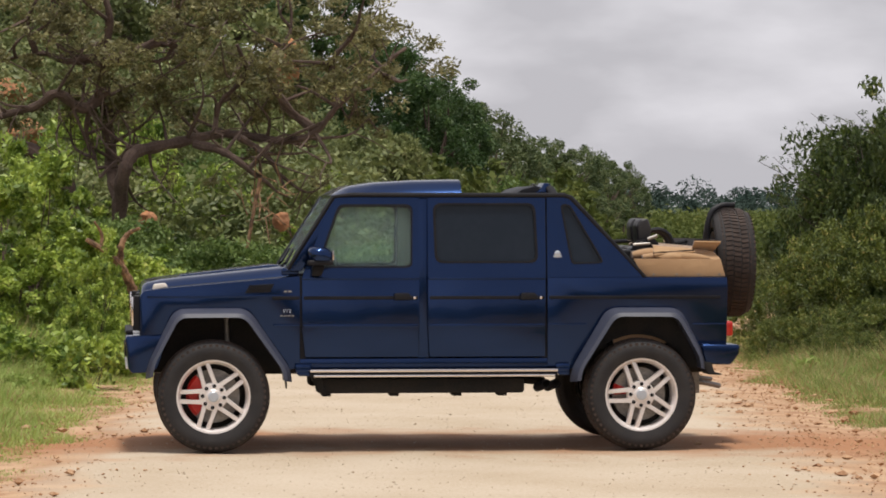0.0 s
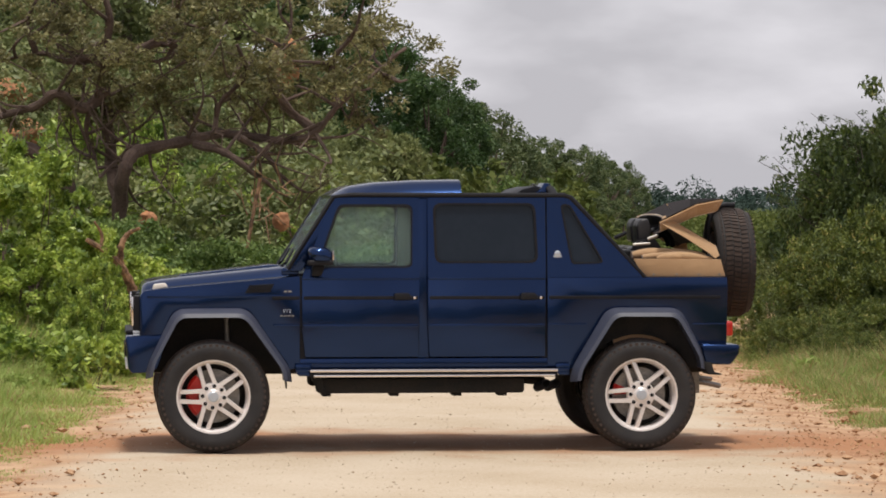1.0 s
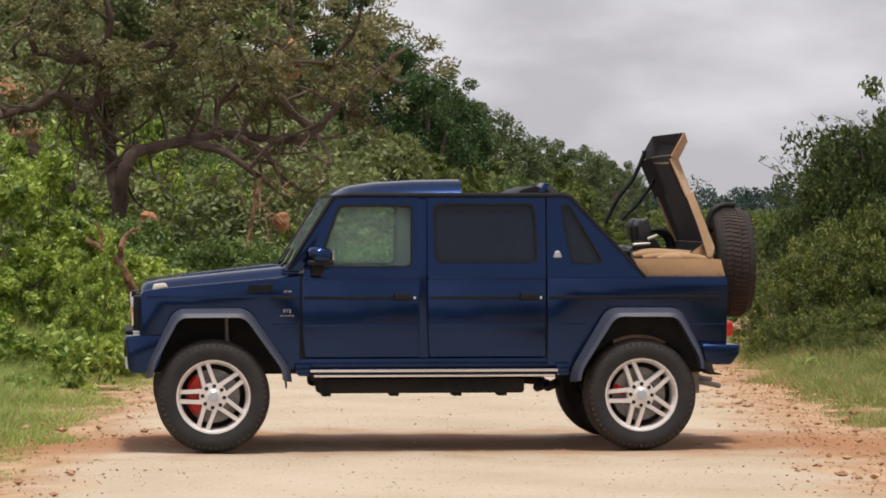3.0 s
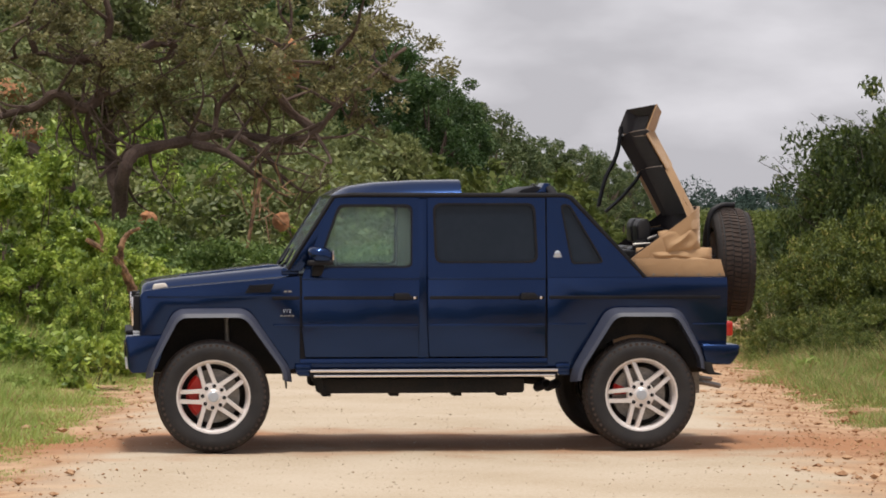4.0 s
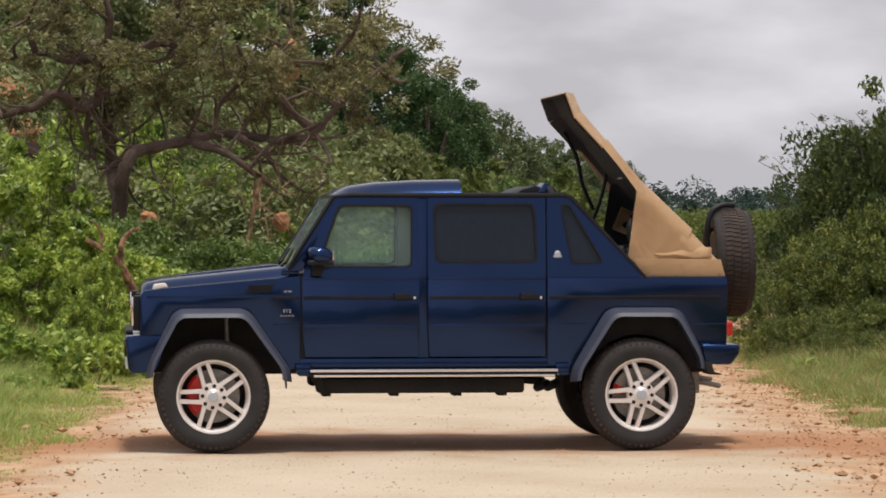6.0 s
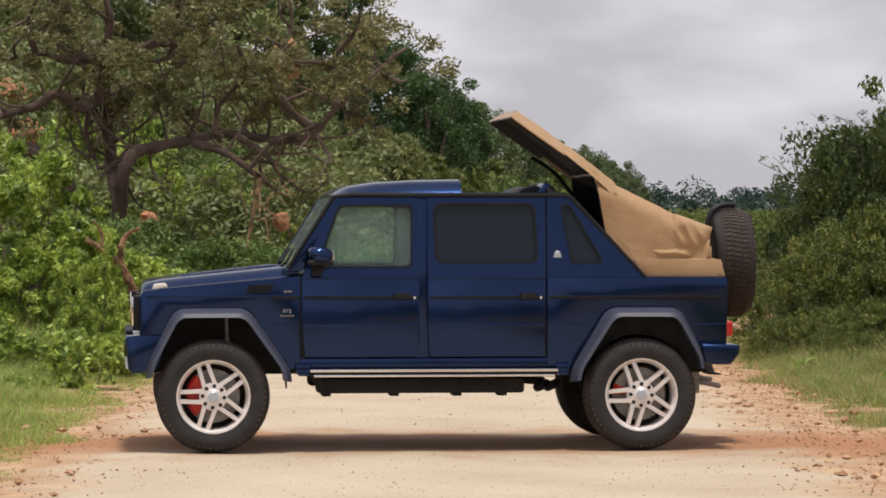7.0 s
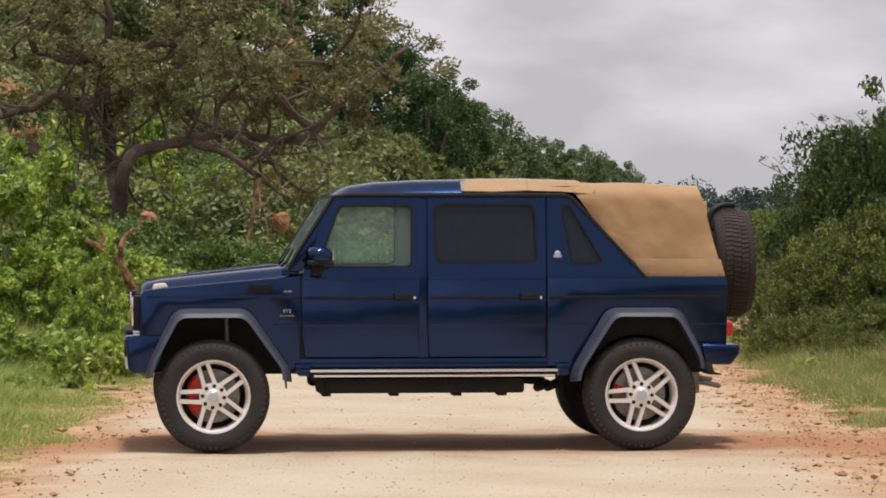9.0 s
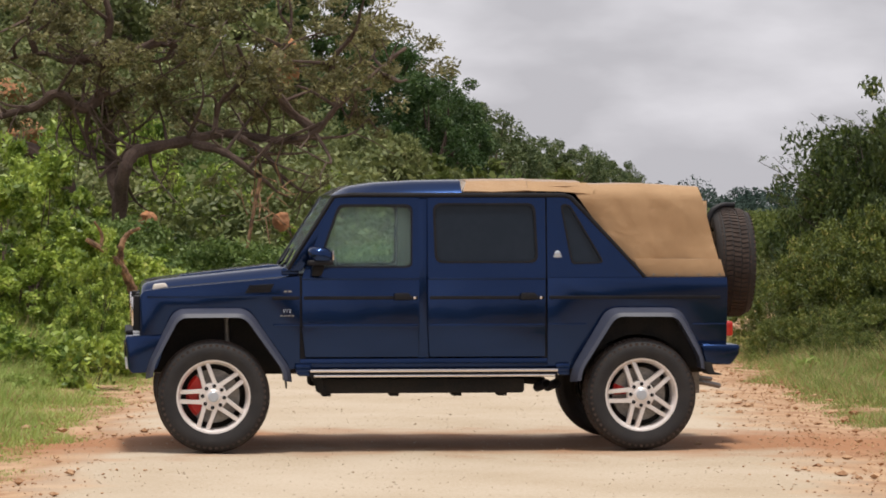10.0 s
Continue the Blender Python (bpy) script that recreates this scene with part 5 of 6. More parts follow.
    # dark trees and the falling ridge line
    place(dark, True, [(-0.35, 60, 0.95, 0.98), (-1.7, 64, 1.1, 1.05), (0.35, 66, 0.75, 0.88), (-9, 70, 1.6, 1.6), (-6, 75, 1.5, 1.5), (-13, 66, 1.6, 1.7), (-3.6, 72, 1.3, 1.35)])
    ridge_spots = [(1.6, 84, 0.95, 1.20), (2.45, 92, 0.9, 1.14), (3.3, 97, 0.9, 1.14), (4.1, 106, 0.85, 1.06), (5.0, 112, 0.9, 1.20), (5.9, 120, 0.8, 1.08), (6.6, 126, 0.85, 1.20), (7.6, 132, 0.75, 1.04), (8.6, 138, 0.75, 1.06), (9.6, 146, 0.6, 0.8), (0.9, 90, 1.0, 1.25), (0.0, 96, 1.2, 1.4), (6.9, 118, 0.6, 0.62), (5.0, 98, 0.7, 0.7), (3.4, 86, 0.7, 0.75), (2.4, 76, 0.6, 0.7), (4.2, 90, 0.55, 0.62)]
    place(ridge, True, ridge_spots)
    pale = shrub("dry_tree", "pale half-dry tree on the hillside", "tree", 15, LEAF_DRY, 0.06, 34, 90, (1.1, 1.0, 1.0), 0.30, 1.6, 0.07, group="dry hill trees")
    place(pale, True, [(1.75, 73, 0.75, 0.95), (1.35, 70, 0.5, 0.7), (2.5, 80, 0.6, 0.8), (3.3, 88, 0.7, 0.85), (5.2, 108, 0.7, 0.85), (4.3, 96, 0.55, 0.7), (6.3, 118, 0.6, 0.7), (-1.2, 47, 0.6, 0.8), (-2.9, 44, 0.55, 0.8)])
    place(olive, False, [(-17 + 12 * ((i * 0.618) % 1), 68 + 30 * ((i * 0.7548) % 1), rng.uniform(2.0, 2.6), rng.uniform(2.2, 3.0)) for i in range(9)])
    place(olive, False, [(4.85, 17.0, 0.5, 0.5), (5.6, 16.2, 0.5, 0.5), (6.3, 15.4, 0.5, 0.55), (4.55, 18.6, 0.42, 0.8), (5.0, 15.6, 0.3, 0.3)])
    place(mid, False, [(-3.4, 38, 1.2, 1.5), (-2.2, 40, 1.0, 1.2), (-4.2, 42, 1.4, 1.9), (-0.3, 52, 1.2, 1.5), (0.6, 50, 1.0, 1.2), (1.4, 56, 1.1, 1.2)])
    place(bright, False, [(-1.9, 39.5, 0.8, 1.35)])
    spots = []
    for i in range(34):
        y = 48 + 75 * ((i * 0.618) % 1)
        d = y + 29
        spots.append((d * (0.020 + 0.085 * ((i * 0.7548) % 1)), y, rng.uniform(0.8, 1.15), rng.uniform(0.5, 0.72) + 0.004 * (90 - y) * 0.5))
    place(scrub, True, spots)
    # thorn bushes on the far verge
    place(thorn, True, [(6.45, 18.8, 1.25, 2.05), (5.75, 19.4, 1.0, 1.70), (6.0, 18.2, 0.80, 1.75), (5.55, 20.2, 0.85, 1.6), (5.50, 18.6, 0.85, 1.35), (5.4, 17.4, 0.75, 0.75), (6.3, 16.8, 0.85, 1.0), (5.6, 21.0, 0.8, 1.1), (6.3, 22.0, 1.1, 1.2), (6.6, 21.0, 1.3, 1.75)])
    yellow = shrub("verge_bush", "low yellow-green bush with fine leaves beside the road", "bush", 14, LEAF_YELLOW, 0.031, 84, 120, (1.1, 1.0, 0.9), 0.18, None, 0.014, TWIG, group="low verge bushes")
    place(yellow, True, [(4.35, 17.2, 0.50, 0.70), (4.95, 16.6, 0.62, 0.85), (5.6, 16.0, 0.66, 0.85), (6.3, 15.6, 0.75, 1.0), (4.35, 15.6, 0.36, 0.40), (4.9, 15.0, 0.42, 0.48), (5.5, 14.4, 0.50, 0.50), (6.05, 13.8, 0.50, 0.62), (5.2, 18.0, 0.7, 1.05), (4.75, 13.6, 0.28, 0.30), (5.35, 13.0, 0.34, 0.32), (5.75, 12.2, 0.34, 0.34), (4.65, 18.4, 0.55, 0.62), (5.3, 16.9, 0.80, 1.15), (5.9, 16.6, 0.85, 1.25), (6.5, 16.4, 0.9, 1.35), (4.25, 16.4, 0.30, 0.34), (5.0, 14.2, 0.36, 0.36)])
    # bare upright sprays of the thorn bushes
    for k in range(34):
        x = 5.0 + 1.4 * rng.random()
        z0 = 2.0 + 0.95 * (x - 5.0) / 1.3
        q = np.array([x, 18.8 + rng.uniform(-0.5, 0.5), z0 - 0.3])
        d = np.array([rng.normal() * 0.28 - 0.15, rng.normal() * 0.2, rng.uniform(0.25, 0.6)])
        shoot = tagged(new("thorn_shoot"), "sparse thorny shoot rising from the thorn bush", "shoot", "thorn shoots")
        pts = [q - d * 0.3, q, q + d * 0.7 + rng.normal(size=3) * 0.04, q + 1.3 * d + np.array([-0.08, 0, 0])]
        part("stem", tube(pts, [0.012, 0.010, 0.007, 0.003], 5), TWIG, shoot)
        tips = [q + d * t + rng.normal(size=3) * 0.05 for t in (0.1, 0.3, 0.5, 0.7, 0.9, 1.1, 1.25) if rng.random() < 0.8]
        P = clumps(rng, np.array(tips), 0.075, 34)
        A, B = leaf_axes(rng, len(P), 0.019)
        quads("leaves", P, A, B, LEAF_THORN, shoot)
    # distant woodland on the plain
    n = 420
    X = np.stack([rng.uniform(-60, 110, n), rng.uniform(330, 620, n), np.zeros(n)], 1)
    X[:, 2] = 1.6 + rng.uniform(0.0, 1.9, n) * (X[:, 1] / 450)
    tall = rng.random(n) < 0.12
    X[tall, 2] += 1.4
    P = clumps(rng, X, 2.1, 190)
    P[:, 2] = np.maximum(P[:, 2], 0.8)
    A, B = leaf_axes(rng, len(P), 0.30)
    tagged(quads("distant_woodland", P, A, B, LEAF_FAR), "line of distant trees, blue-green haze put into their colour", "woodland", kind="stuff")
    n = 420
    X = np.stack([rng.uniform(3, 75, n), rng.uniform(130, 330, n), rng.uniform(0.2, 0.9, n)], 1)
    X[:, 0] *= X[:, 1] / 250
    P = clumps(rng, X, 1.5, 130)
    A, B = leaf_axes(rng, len(P), 0.17)
    tagged(quads("distant_scrub", P, A, B, LEAF_SCRUB), "green scrub covering the plain", "woodland", kind="stuff")
    # unseen woods added behind the camera, to darken what the car's sides reflect
    back = shrub("reflection_tree", "unseen tree added behind the camera to darken the car's reflections", "tree", 8, LEAF_DARK, 0.30, 28, 20, (1.5, 1.4, 1.9), 0.42, 2.6, 0.13, group="trees across the road")
    spots = [(-34 + 68 * ((i * 0.618) % 1), -44 - 14 * ((i * 0.381) % 1), rng.uniform(1.7, 2.5), rng.uniform(0.8, 1.1)) for i in range(24)]
    spots += [(-30 + 60 * ((i * 0.7548) % 1), -40 - 4 * ((i * 0.5497) % 1), rng.uniform(1.5, 2.2), rng.uniform(0.6, 0.9)) for i in range(20)]
    place(back, True, spots)
    for k, (x, y, z, a, b, c) in enumerate(((-2.65, 28.5, 1.72, 0.15, 0.2, 0.15), (-4.9, 29, 1.75, 0.14, 0.14, 0.13), (-9.2, 44, 4.3, 0.55, 0.4, 0.35), (-3.4, 47, 5.1, 0.35, 0.3, 0.45), (-8.2, 40, 3.4, 0.4, 0.3, 0.25), (-9.6, 46, 3.7, 0.5, 0.4, 0.3))):
        boulder(x, y, z, a, b, c, k * 7.3)


def blades(name, spots, h, wd, material, label, rng):
    n = len(spots)
    ang = rng.uniform(0, 2 * math.pi, n)
    lean_ = rng.normal(size=(n, 2)) * 0.6
    V = np.empty((n, 3, 3))
    w = wd * rng.uniform(0.6, 1.4, n)
    V[:, 0] = spots + np.stack([np.cos(ang) * w, np.sin(ang) * w, np.zeros(n)], 1)
    V[:, 1] = spots - np.stack([np.cos(ang) * w, np.sin(ang) * w, np.zeros(n)], 1)
    V[:, 2] = spots + np.stack([lean_[:, 0] * h, lean_[:, 1] * h, h], 1)
    me = bpy.data.meshes.new(name)
    me.vertices.add(3 * n)
    me.vertices.foreach_set("co", V.ravel())
    me.loops.add(3 * n)
    me.loops.foreach_set("vertex_index", np.arange(3 * n, dtype=np.int32))
    me.polygons.add(n)
    me.polygons.foreach_set("loop_start", np.arange(0, 3 * n, 3, dtype=np.int32))
    me.update(calc_edges=True)
    me.materials.append(material)
    tagged(new(name, me), label, "grass", kind="stuff")


def build_grass():
    rng = np.random.default_rng(77)
    for side, name, label in ((-1, "short_grass", "patchy short green verge grass"), (1, "tall_grass", "long green and straw-coloured verge grass")):
        for material, n, dry in ((GRASS if side < 0 else LONGGRASS, 240000 if side < 0 else 170000, False), (DRYGRASS, 26000 if side < 0 else 44000, True)):
            pts, hs = [], []
            while len(pts) < n:
                y = rng.uniform(-8, 24)
                l, r = road_edges(y)
                d = rng.uniform(0, 1) ** 0.8 * 4.2 - 0.15
                x = (l - d) if side < 0 else (r + d)
                patch = noise.noise((x * 0.9, y * 0.55, 11)) + 0.5 * noise.noise((x * 3, y * 2, 4))
                start = 0.25 if side > 0 else 0.02
                if d < start + 0.40 * patch:
                    if rng.random() > (0.05 if not dry else 0.22):
                        continue
                k = smooth_step((d - 0.2) / 1.6)
                if side < 0:
                    h = 0.05 + 0.10 * k + 0.22 * smooth_step((y - 8) / 6) * k
                else:
                    h = 0.04 + 0.14 * k + 0.10 * smooth_step((y - 7) / 6) * k
                h *= (0.8 + 1.1 * max(-0.5, patch)) * rng.uniform(0.5, 1.4) * (1.15 if dry else 1.0)
                pts.append((x, y, ground_z(x, y) - 0.01))
                hs.append(max(0.02, h))
            blades(("dry_" if dry else "") + name, np.array(pts), np.array(hs), 0.0085, material, ("dry straw stalks among the verge grass" if dry else label), rng)


def build_weeds():
    """Low leafy weeds scattered through both verges."""
    rng = np.random.default_rng(31)
    weed = shrub("verge_weed", "small leafy weed in the verge grass", "plant", 21, GRASS, 0.028, 22, 22, (0.18, 0.18, 0.10), 0.055, None, 0.006, group="verge weeds")
    spots = {0: [], 1: []}
    for i in range(96):
        y = -6 + 20 * rng.random()
        l, r = road_edges(y)
        d = 0.5 + 2.6 * rng.random()
        s = rng.uniform(0.5, 1.5)
        spots[i % 2].append(((l - d) if rng.random() < 0.6 else (r + d), y, s, s * rng.uniform(0.7, 1.4)))
    place(weed, True, spots[0])
    leafy = shrub("leafy_weed", "knee-high bright-green leafy weed in the verge", "plant", 22, LEAF_BRIGHT, 0.050, 26, 34, (0.42, 0.40, 0.30), 0.13, None, 0.008, group="leafy verge weeds")
    spots = []
    for i in range(26):
        y = 9.0 + 5.5 * ((i * 0.618) % 1)
        l, r = road_edges(y)
        s = rng.uniform(0.6, 1.15)
        spots.append((l - 0.9 - 2.2 * ((i * 0.7548) % 1), y, s, s * rng.uniform(0.7, 1.3)))
    place(leafy, True, spots)


def stones(name, spots, sizes, material, label, rng):
    """Small angular stones, one mesh of stuff."""
    base = np.array([(1, 0, 0), (-1, 0, 0), (0, 1, 0), (0, -1, 0), (0, 0, 0.8), (0, 0, -0.8), (0.6, 0.6, 0.4), (-0.6, 0.6, 0.45)])
    hull = [(0, 6, 4), (6, 2, 4), (2, 7, 4), (7, 1, 4), (1, 3, 4), (3, 0, 4), (0, 5, 6), (6, 5, 2), (2, 5, 7), (7, 5, 1), (1, 5, 3), (3, 5, 0)]
    V, F = [], []
    for i, (p, s) in enumerate(zip(spots, sizes)):
        a = rng.uniform(0, 6.28)
        R = np.array([[math.cos(a), -math.sin(a), 0], [math.sin(a), math.cos(a), 0], [0, 0, 1]])
        q = (base * rng.uniform(0.65, 1.3, base.shape) * np.array([1, 0.8, 0.6])) @ R.T * s + p
        F += [tuple(8 * i + k for k in f) for f in hull]
        V.append(q)
    me = bpy.data.meshes.new(name)
    me.from_pydata(np.concatenate(V).tolist(), [], F)
    me.materials.append(material)
    tagged(new(name, me), label, "gravel", kind="stuff")


def build_stones():
    rng = np.random.default_rng(5)
    P, S = [], []
    for i in range(4200):
        y = rng.uniform(-8, 14)
        l, r = road_edges(y)
        u = rng.random()
        x = l + (r - l) * u
        P.append((x, y, 0.0))
        S.append(rng.uniform(0.003, 0.009) if rng.random() < 0.95 else rng.uniform(0.009, 0.017))
    stones("road_gravel", np.array(P), S, PEBBLE, "small loose stones on the dirt road", rng)
    P, S = [], []
    for i in range(2600):
        y = rng.uniform(-8, 18)
        l, r = road_edges(y)
        right = rng.random() < 0.72
        d = rng.normal() * 0.55
        x = r + 0.05 + 0.8 * d if right else l - 0.05 - 0.7 * d
        P.append((x, y, 0.0 if l + 0.35 < x < r - 0.35 else max(0.0, ground_z(x, y)) + 0.008))
        S.append(rng.uniform(0.006, 0.020) if rng.random() < 0.93 else rng.uniform(0.02, 0.055))
    stones("verge_rubble", np.array(P), S, STONE, "reddish stones and clods along the road edge", rng)


big_tree()
fallen_branch()
build_plants()
build_grass()
build_weeds()
build_stones()


# ---- motion of the folding top, fitted to the camera's view: seconds, x, z, turn ----
def swing(rows, y=0.0):
    return [(t, pose(x, y, z, 0, a, 0)) for t, x, z, a in rows]


def motions():
    lipp, pa, pb, flap, gf, gr, fold, link, link2, slack = TOP
    walk(lipp, swing([
        (0, 2.006, 1.643, 180), (0.3, 2.006, 1.651, 179), (0.5, 2.012, 1.743, 168), (0.8, 2.026, 1.882, 168),
        (1, 2.033, 1.941, 168), (1.4, 2.006, 2.06, 162), (1.8, 1.942, 2.156, 156), (2, 1.927, 2.237, 150),
        (2.2, 1.92, 2.284, 145), (2.5, 1.882, 2.31, 139), (2.7, 1.87, 2.316, 128), (3.8, 1.68, 2.558, 112),
        (4.1, 1.619, 2.594, 109), (4.5, 1.512, 2.655, 101), (5, 1.339, 2.688, 94), (5.5, 1.183, 2.693, 86),
        (5.7, 1.12, 2.696, 80), (6.2, 0.986, 2.694, 60), (6.5, 0.894, 2.675, 47), (6.8, 0.795, 2.641, 40),
        (7, 0.681, 2.586, 35), (7.2, 0.623, 2.526, 30), (7.3, 0.564, 2.45, 25), (7.4, 0.499, 2.397, 18),
        (7.5, 0.42, 2.334, 8), (7.6, 0.357, 2.255, 2), (7.7, 0.323, 2.15, 0), (7.8, 0.257, 2.151, 2),
        (8.3, 0.257, 2.134, 2), (8.5, 0.322, 2.122, 1), (9.4, 0.322, 2.106, 0), (10, 0.322, 2.106, 0),
    ], 0.0))
    walk(pa, swing([
        (0, 1.681, 1.55, 178), (0.3, 1.681, 1.557, 178), (0.5, 1.69, 1.666, 172), (0.8, 1.717, 1.782, 162),
        (1, 1.734, 1.815, 157), (1.4, 1.757, 1.853, 140), (1.8, 1.78, 1.878, 120), (2, 1.833, 1.93, 107),
        (2.2, 1.881, 1.964, 97), (2.5, 1.934, 1.992, 81), (2.7, 1.954, 2.005, 75), (3.8, 1.825, 2.25, 61),
        (4.1, 1.76, 2.292, 63), (4.5, 1.655, 2.367, 64), (5, 1.506, 2.413, 59), (5.5, 1.373, 2.434, 54),
        (5.7, 1.32, 2.443, 52), (6.2, 1.202, 2.456, 48), (6.5, 1.123, 2.449, 45), (6.8, 1.039, 2.431, 41),
        (7, 0.938, 2.394, 37), (7.2, 0.894, 2.352, 33), (7.3, 0.847, 2.295, 29), (7.4, 0.793, 2.267, 24),
        (7.5, 0.727, 2.235, 18), (7.6, 0.674, 2.19, 10), (7.7, 0.646, 2.13, 3), (7.8, 0.579, 2.134, 3),
        (8.3, 0.579, 2.122, 3), (8.5, 0.644, 2.114, 1.5), (9.4, 0.644, 2.104, 0), (10, 0.644, 2.104, 0),
    ], 0.0))
    walk(pb, swing([
        (0, 2.108, 1.555, 3), (0.3, 2.108, 1.555, 4), (0.5, 2.108, 1.572, 6), (0.8, 2.108, 1.61, 24),
        (1, 2.108, 1.61, 29), (1.4, 2.108, 1.61, 35), (1.8, 2.108, 1.605, 40), (2, 2.108, 1.605, 50),
        (2.2, 2.108, 1.605, 58), (2.5, 2.108, 1.605, 66), (2.7, 2.108, 1.61, 69), (3.8, 2.015, 1.835, 61),
        (4.1, 1.95, 1.895, 63), (4.5, 1.843, 1.987, 64), (5, 1.726, 2.051, 59), (5.5, 1.624, 2.093, 54),
        (5.7, 1.582, 2.111, 52), (6.2, 1.487, 2.143, 48), (6.5, 1.424, 2.151, 45), (6.8, 1.36, 2.155, 41),
        (7, 1.278, 2.141, 37), (7.2, 1.25, 2.123, 33), (7.3, 1.218, 2.091, 29), (7.4, 1.181, 2.096, 24),
        (7.5, 1.131, 2.105, 18), (7.6, 1.092, 2.097, 10), (7.7, 1.07, 2.107, 2.5), (7.8, 1.004, 2.109, 2.5),
        (8.3, 1.004, 2.104, 2.5), (8.5, 1.069, 2.104, 1), (9.4, 1.069, 2.102, 0), (10, 1.069, 2.102, 0),
    ], 0.0))
    walk(flap, swing([
        (0, 2.105, 1.546, 3), (0.3, 2.103, 1.546, 4), (0.5, 2.103, 1.566, 6), (0.8, 2.114, 1.623, 24),
        (1, 2.115, 1.622, 29), (1.4, 2.116, 1.621, 35), (1.8, 2.117, 1.616, 40), (2, 2.119, 1.614, 50),
        (2.2, 2.12, 1.613, 58), (2.5, 2.121, 1.611, 66), (2.7, 2.121, 1.615, 69), (3.8, 2.019, 1.838, 61),
        (4.1, 1.954, 1.897, 63), (4.5, 1.847, 1.989, 64), (5, 1.73, 2.054, 59), (5.5, 1.628, 2.095, 54),
        (5.7, 1.586, 2.114, 52), (6.2, 1.491, 2.146, 48), (6.5, 1.427, 2.155, 45), (6.8, 1.364, 2.159, 41),
        (7, 1.281, 2.145, 37), (7.2, 1.253, 2.127, 33), (7.3, 1.22, 2.095, 29), (7.4, 1.183, 2.1, 24),
        (7.5, 1.132, 2.11, 18), (7.6, 1.093, 2.102, 10), (7.7, 1.07, 2.105, 2.5), (7.8, 1.004, 2.107, 2.5),
        (8.3, 1.004, 2.102, 2.5), (8.5, 1.069, 2.102, 1), (9.4, 1.069, 2.1, 0), (10, 1.069, 2.1, 0),
    ], 0.0))
    walk(gf, swing([
        (0, 2.052, 1.463, 95), (2.7, 2.052, 1.463, 95), (3.2, 2.061, 1.665, 95), (3.8, 2.043, 1.812, 95),
        (4.1, 1.991, 1.868, 86), (4.5, 1.903, 1.932, 77), (5.0, 1.791, 2.006, 63), (5.5, 1.694, 2.047, 51),
        (5.7, 1.652, 2.065, 48), (6.8, 1.346, 2.125, 30), (7.0, 1.267, 2.125, 26), (7.2, 1.235, 2.097, 20),
        (7.3, 1.207, 2.083, 16), (7.4, 1.161, 2.083, 11), (7.5, 1.105, 2.088, 6), (7.6, 1.078, 2.092, 2),
        (7.7, 1.078, 2.092, 0), (10, 1.078, 2.092, 0),
    ], 0.0))
    walk(gr, swing([
        (0, 1.936, 1.863, 90), (4.1, 1.936, 1.863, 90), (5.5, 1.633, 2.084, 52), (5.7, 1.592, 2.107, 49),
        (6.2, 1.457, 2.139, 39), (6.8, 1.309, 2.138, 30), (7.0, 1.267, 2.125, 26), (7.2, 1.235, 2.097, 20),
        (7.3, 1.207, 2.083, 16), (7.4, 1.161, 2.083, 11), (7.5, 1.105, 2.088, 6), (7.6, 1.078, 2.092, 2),
        (7.7, 1.078, 2.092, 0), (10, 1.078, 2.092, 0),
    ], 0.0))
    walk(fold, swing([
        (0, 0, 0, 0), (2.7, 0, 0, 0), (3.8, 0.03, -0.03, 0), (4.5, 0.05, -0.04, 0),
        (5.5, 0.06, -0.06, 0), (6.8, 0.08, -0.045, 0), (7.2, 0.08, -0.045, 0), (7.5, 0.07, -0.065, 0),
        (7.7, 0, -0.18, 0), (10, 0, -0.18, 0),
    ], 0.0))
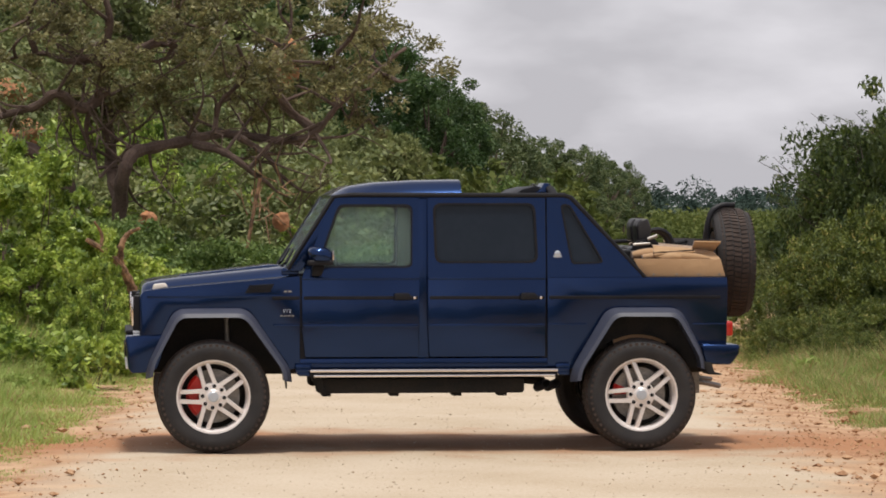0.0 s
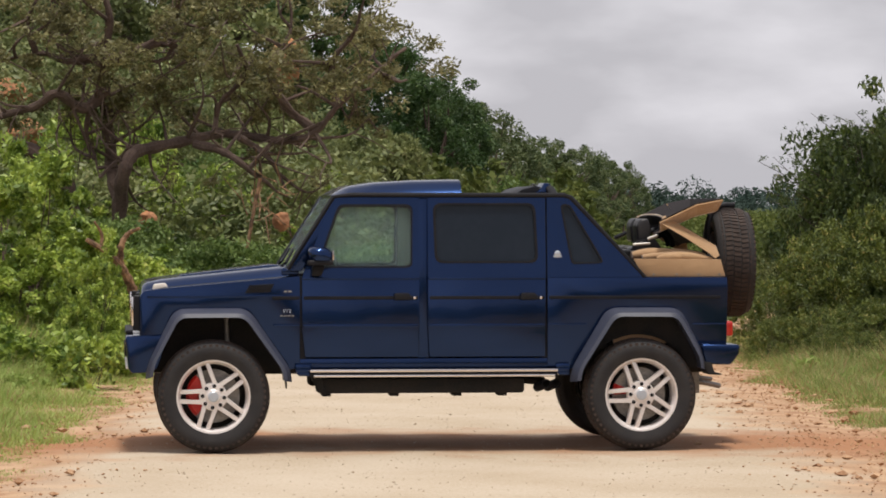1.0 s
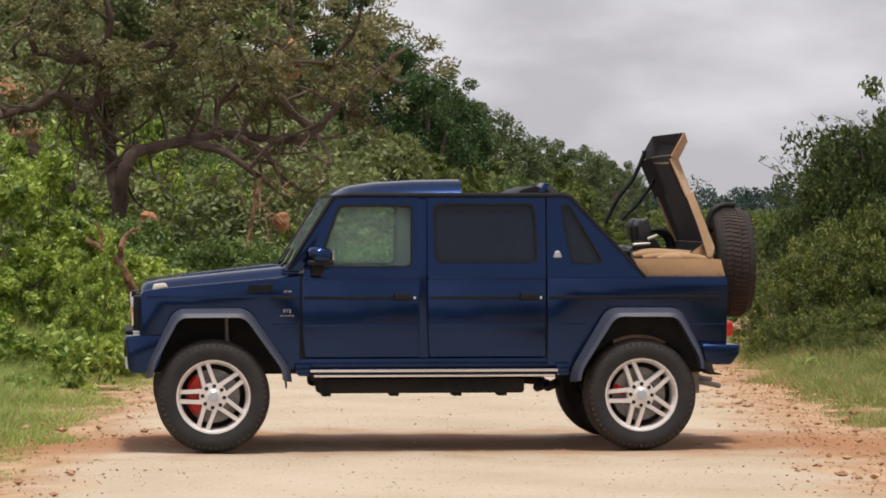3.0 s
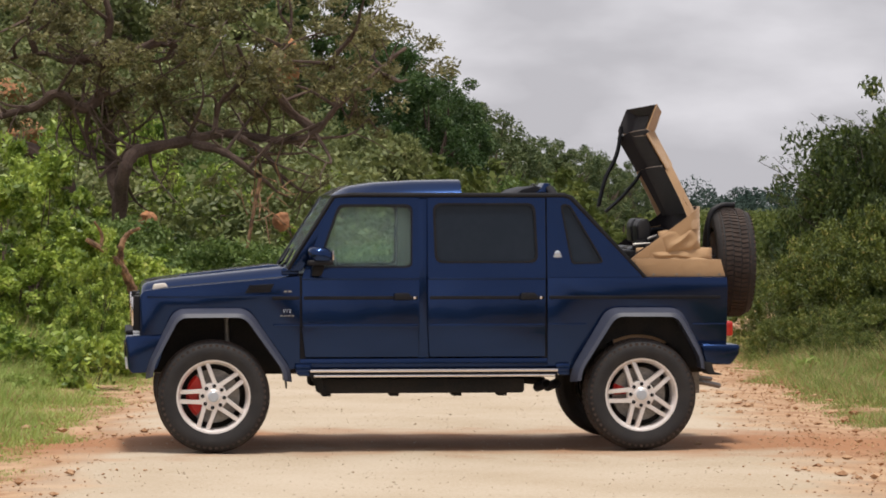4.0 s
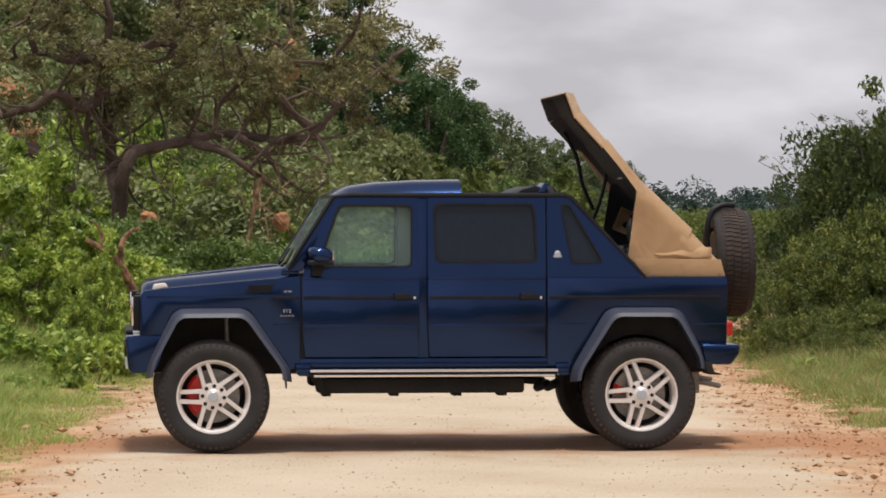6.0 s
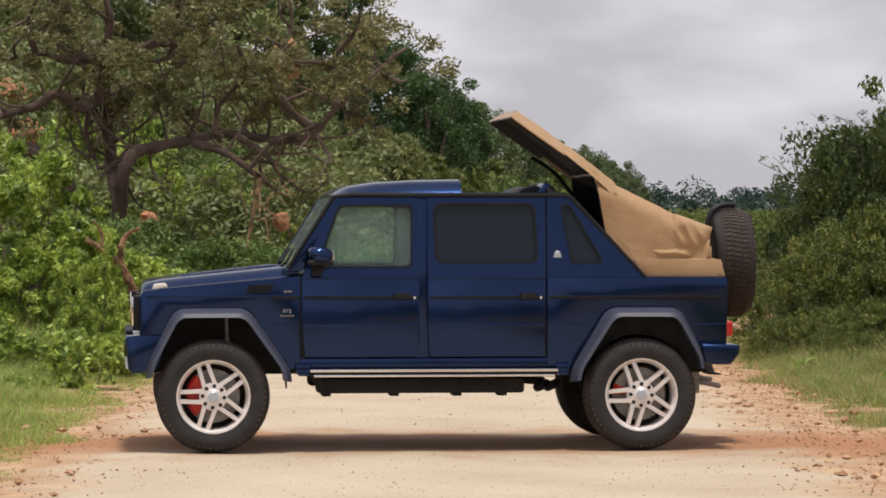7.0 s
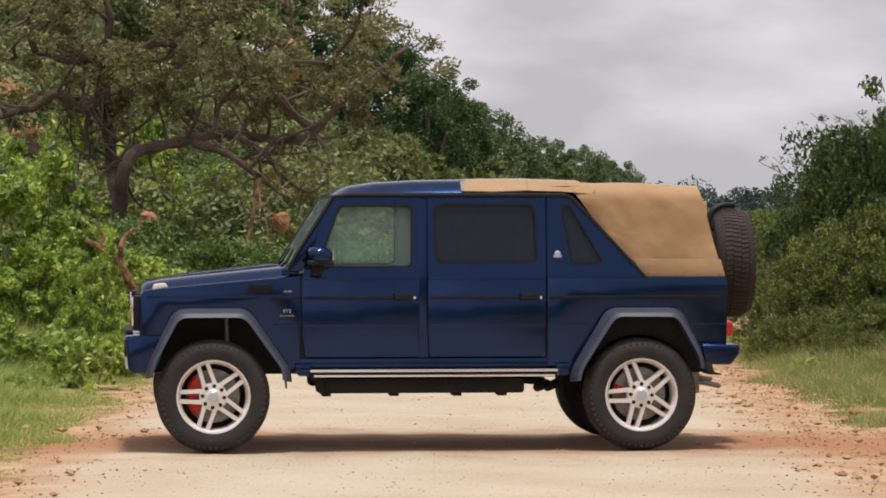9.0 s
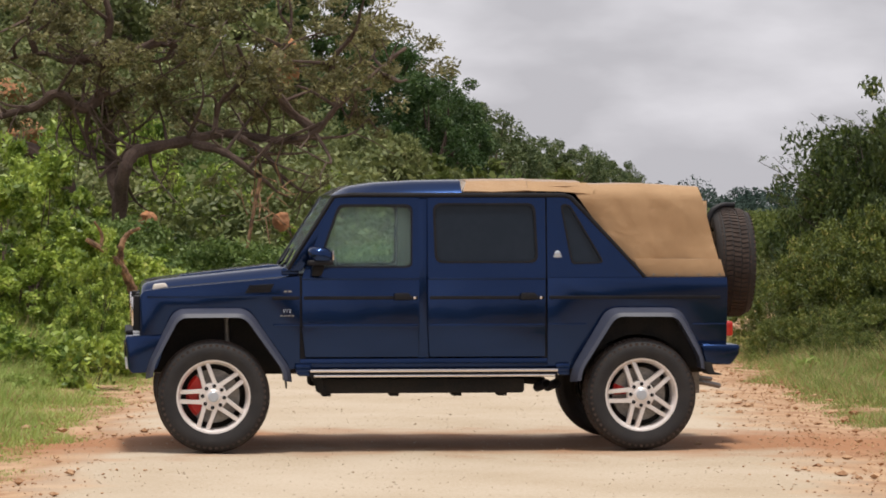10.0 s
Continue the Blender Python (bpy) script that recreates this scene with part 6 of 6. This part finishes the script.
    walk(link, swing([
        (0, 2.131, 1.65, 0.0), (0.5, 2.145, 1.713, -5.3), (1.0, 2.179, 1.907, -19.4), (1.8, 2.081, 2.211, -39.9),
        (2.7, 1.862, 2.327, -55.6), (3.8, 1.657, 2.558, -71.0), (4.5, 1.481, 2.616, -80.0), (5.5, 1.238, 2.557, -103.6),
        (5.7, 1.199, 2.557, -105.3), (6.8, 0.961, 2.412, -133.0), (7.3, 0.767, 2.21, -152.7), (7.7, 0.671, 2.018, -177.8),
        (10, 0.671, 2.018, -177.8),
    ], 0.68))
    walk(link2, swing([
        (0, 2.079, 1.612, 0.0), (1.0, 2.079, 1.738, -10.6), (1.8, 1.932, 2.052, -36.9), (2.7, 1.868, 2.085, -48.7),
        (3.8, 1.761, 2.172, -46.1), (4.5, 1.654, 2.148, -43.9), (5.5, 1.547, 2.162, -54.7), (5.7, 1.518, 2.162, -58.0),
        (6.8, 1.372, 2.1, -123.7), (7.3, 1.347, 2.027, -132.3), (7.7, 1.299, 1.979, -135.0), (10, 1.299, 1.979, -135.0),
    ], 0.66))

    paths = (
        [(0, 1.85, 1.42, 0, 0.66), (5.7, 1.85, 1.46, 0, 0.66), (6.2, 1.92, 1.64, 10, 0.76), (6.8, 1.945, 1.69, 22, 0.782), (7.0, 1.955, 1.73, 20, 0.782),
         (7.3, 1.960, 1.80, 14, 0.782), (7.5, 1.975, 1.86, 8, 0.778), (7.6, 1.975, 1.88, 4, 0.755), (7.7, 1.95, 1.88, 0, 0.70), (10, 1.95, 1.88, 0, 0.70)],
        [(0, 1.84, 1.46, 0, 0.70), (2.7, 1.84, 1.46, 0, 0.70), (3.8, 1.84, 1.565, 0, 0.765), (5.5, 1.84, 1.565, 0, 0.768), (6.8, 1.84, 1.580, 1, 0.762), (7.5, 1.84, 1.590, 2, 0.762),
         (7.6, 1.86, 1.57, 0, 0.75), (7.7, 1.88, 1.55, 0, 0.70), (10, 1.88, 1.55, 0, 0.70)],
        [(0, 1.80, 1.42, 0, 0.66), (2.7, 1.80, 1.42, 0, 0.66), (3.8, 1.89, 1.66, -8, 0.785), (4.5, 1.83, 1.69, -10, 0.785), (5.0, 1.80, 1.72, -10, 0.782), (5.5, 1.76, 1.77, -10, 0.772),
         (6.2, 1.72, 1.80, 30, 0.73), (7.0, 1.70, 1.80, 20, 0.70), (10, 1.70, 1.80, 0, 0.70)],
    )
    for i, (o, s) in enumerate(slack):
        walk(o, [(t, pose(x, s * y, z, 0, a, 0)) for t, x, z, a, y in paths[i // 2]])


motions()
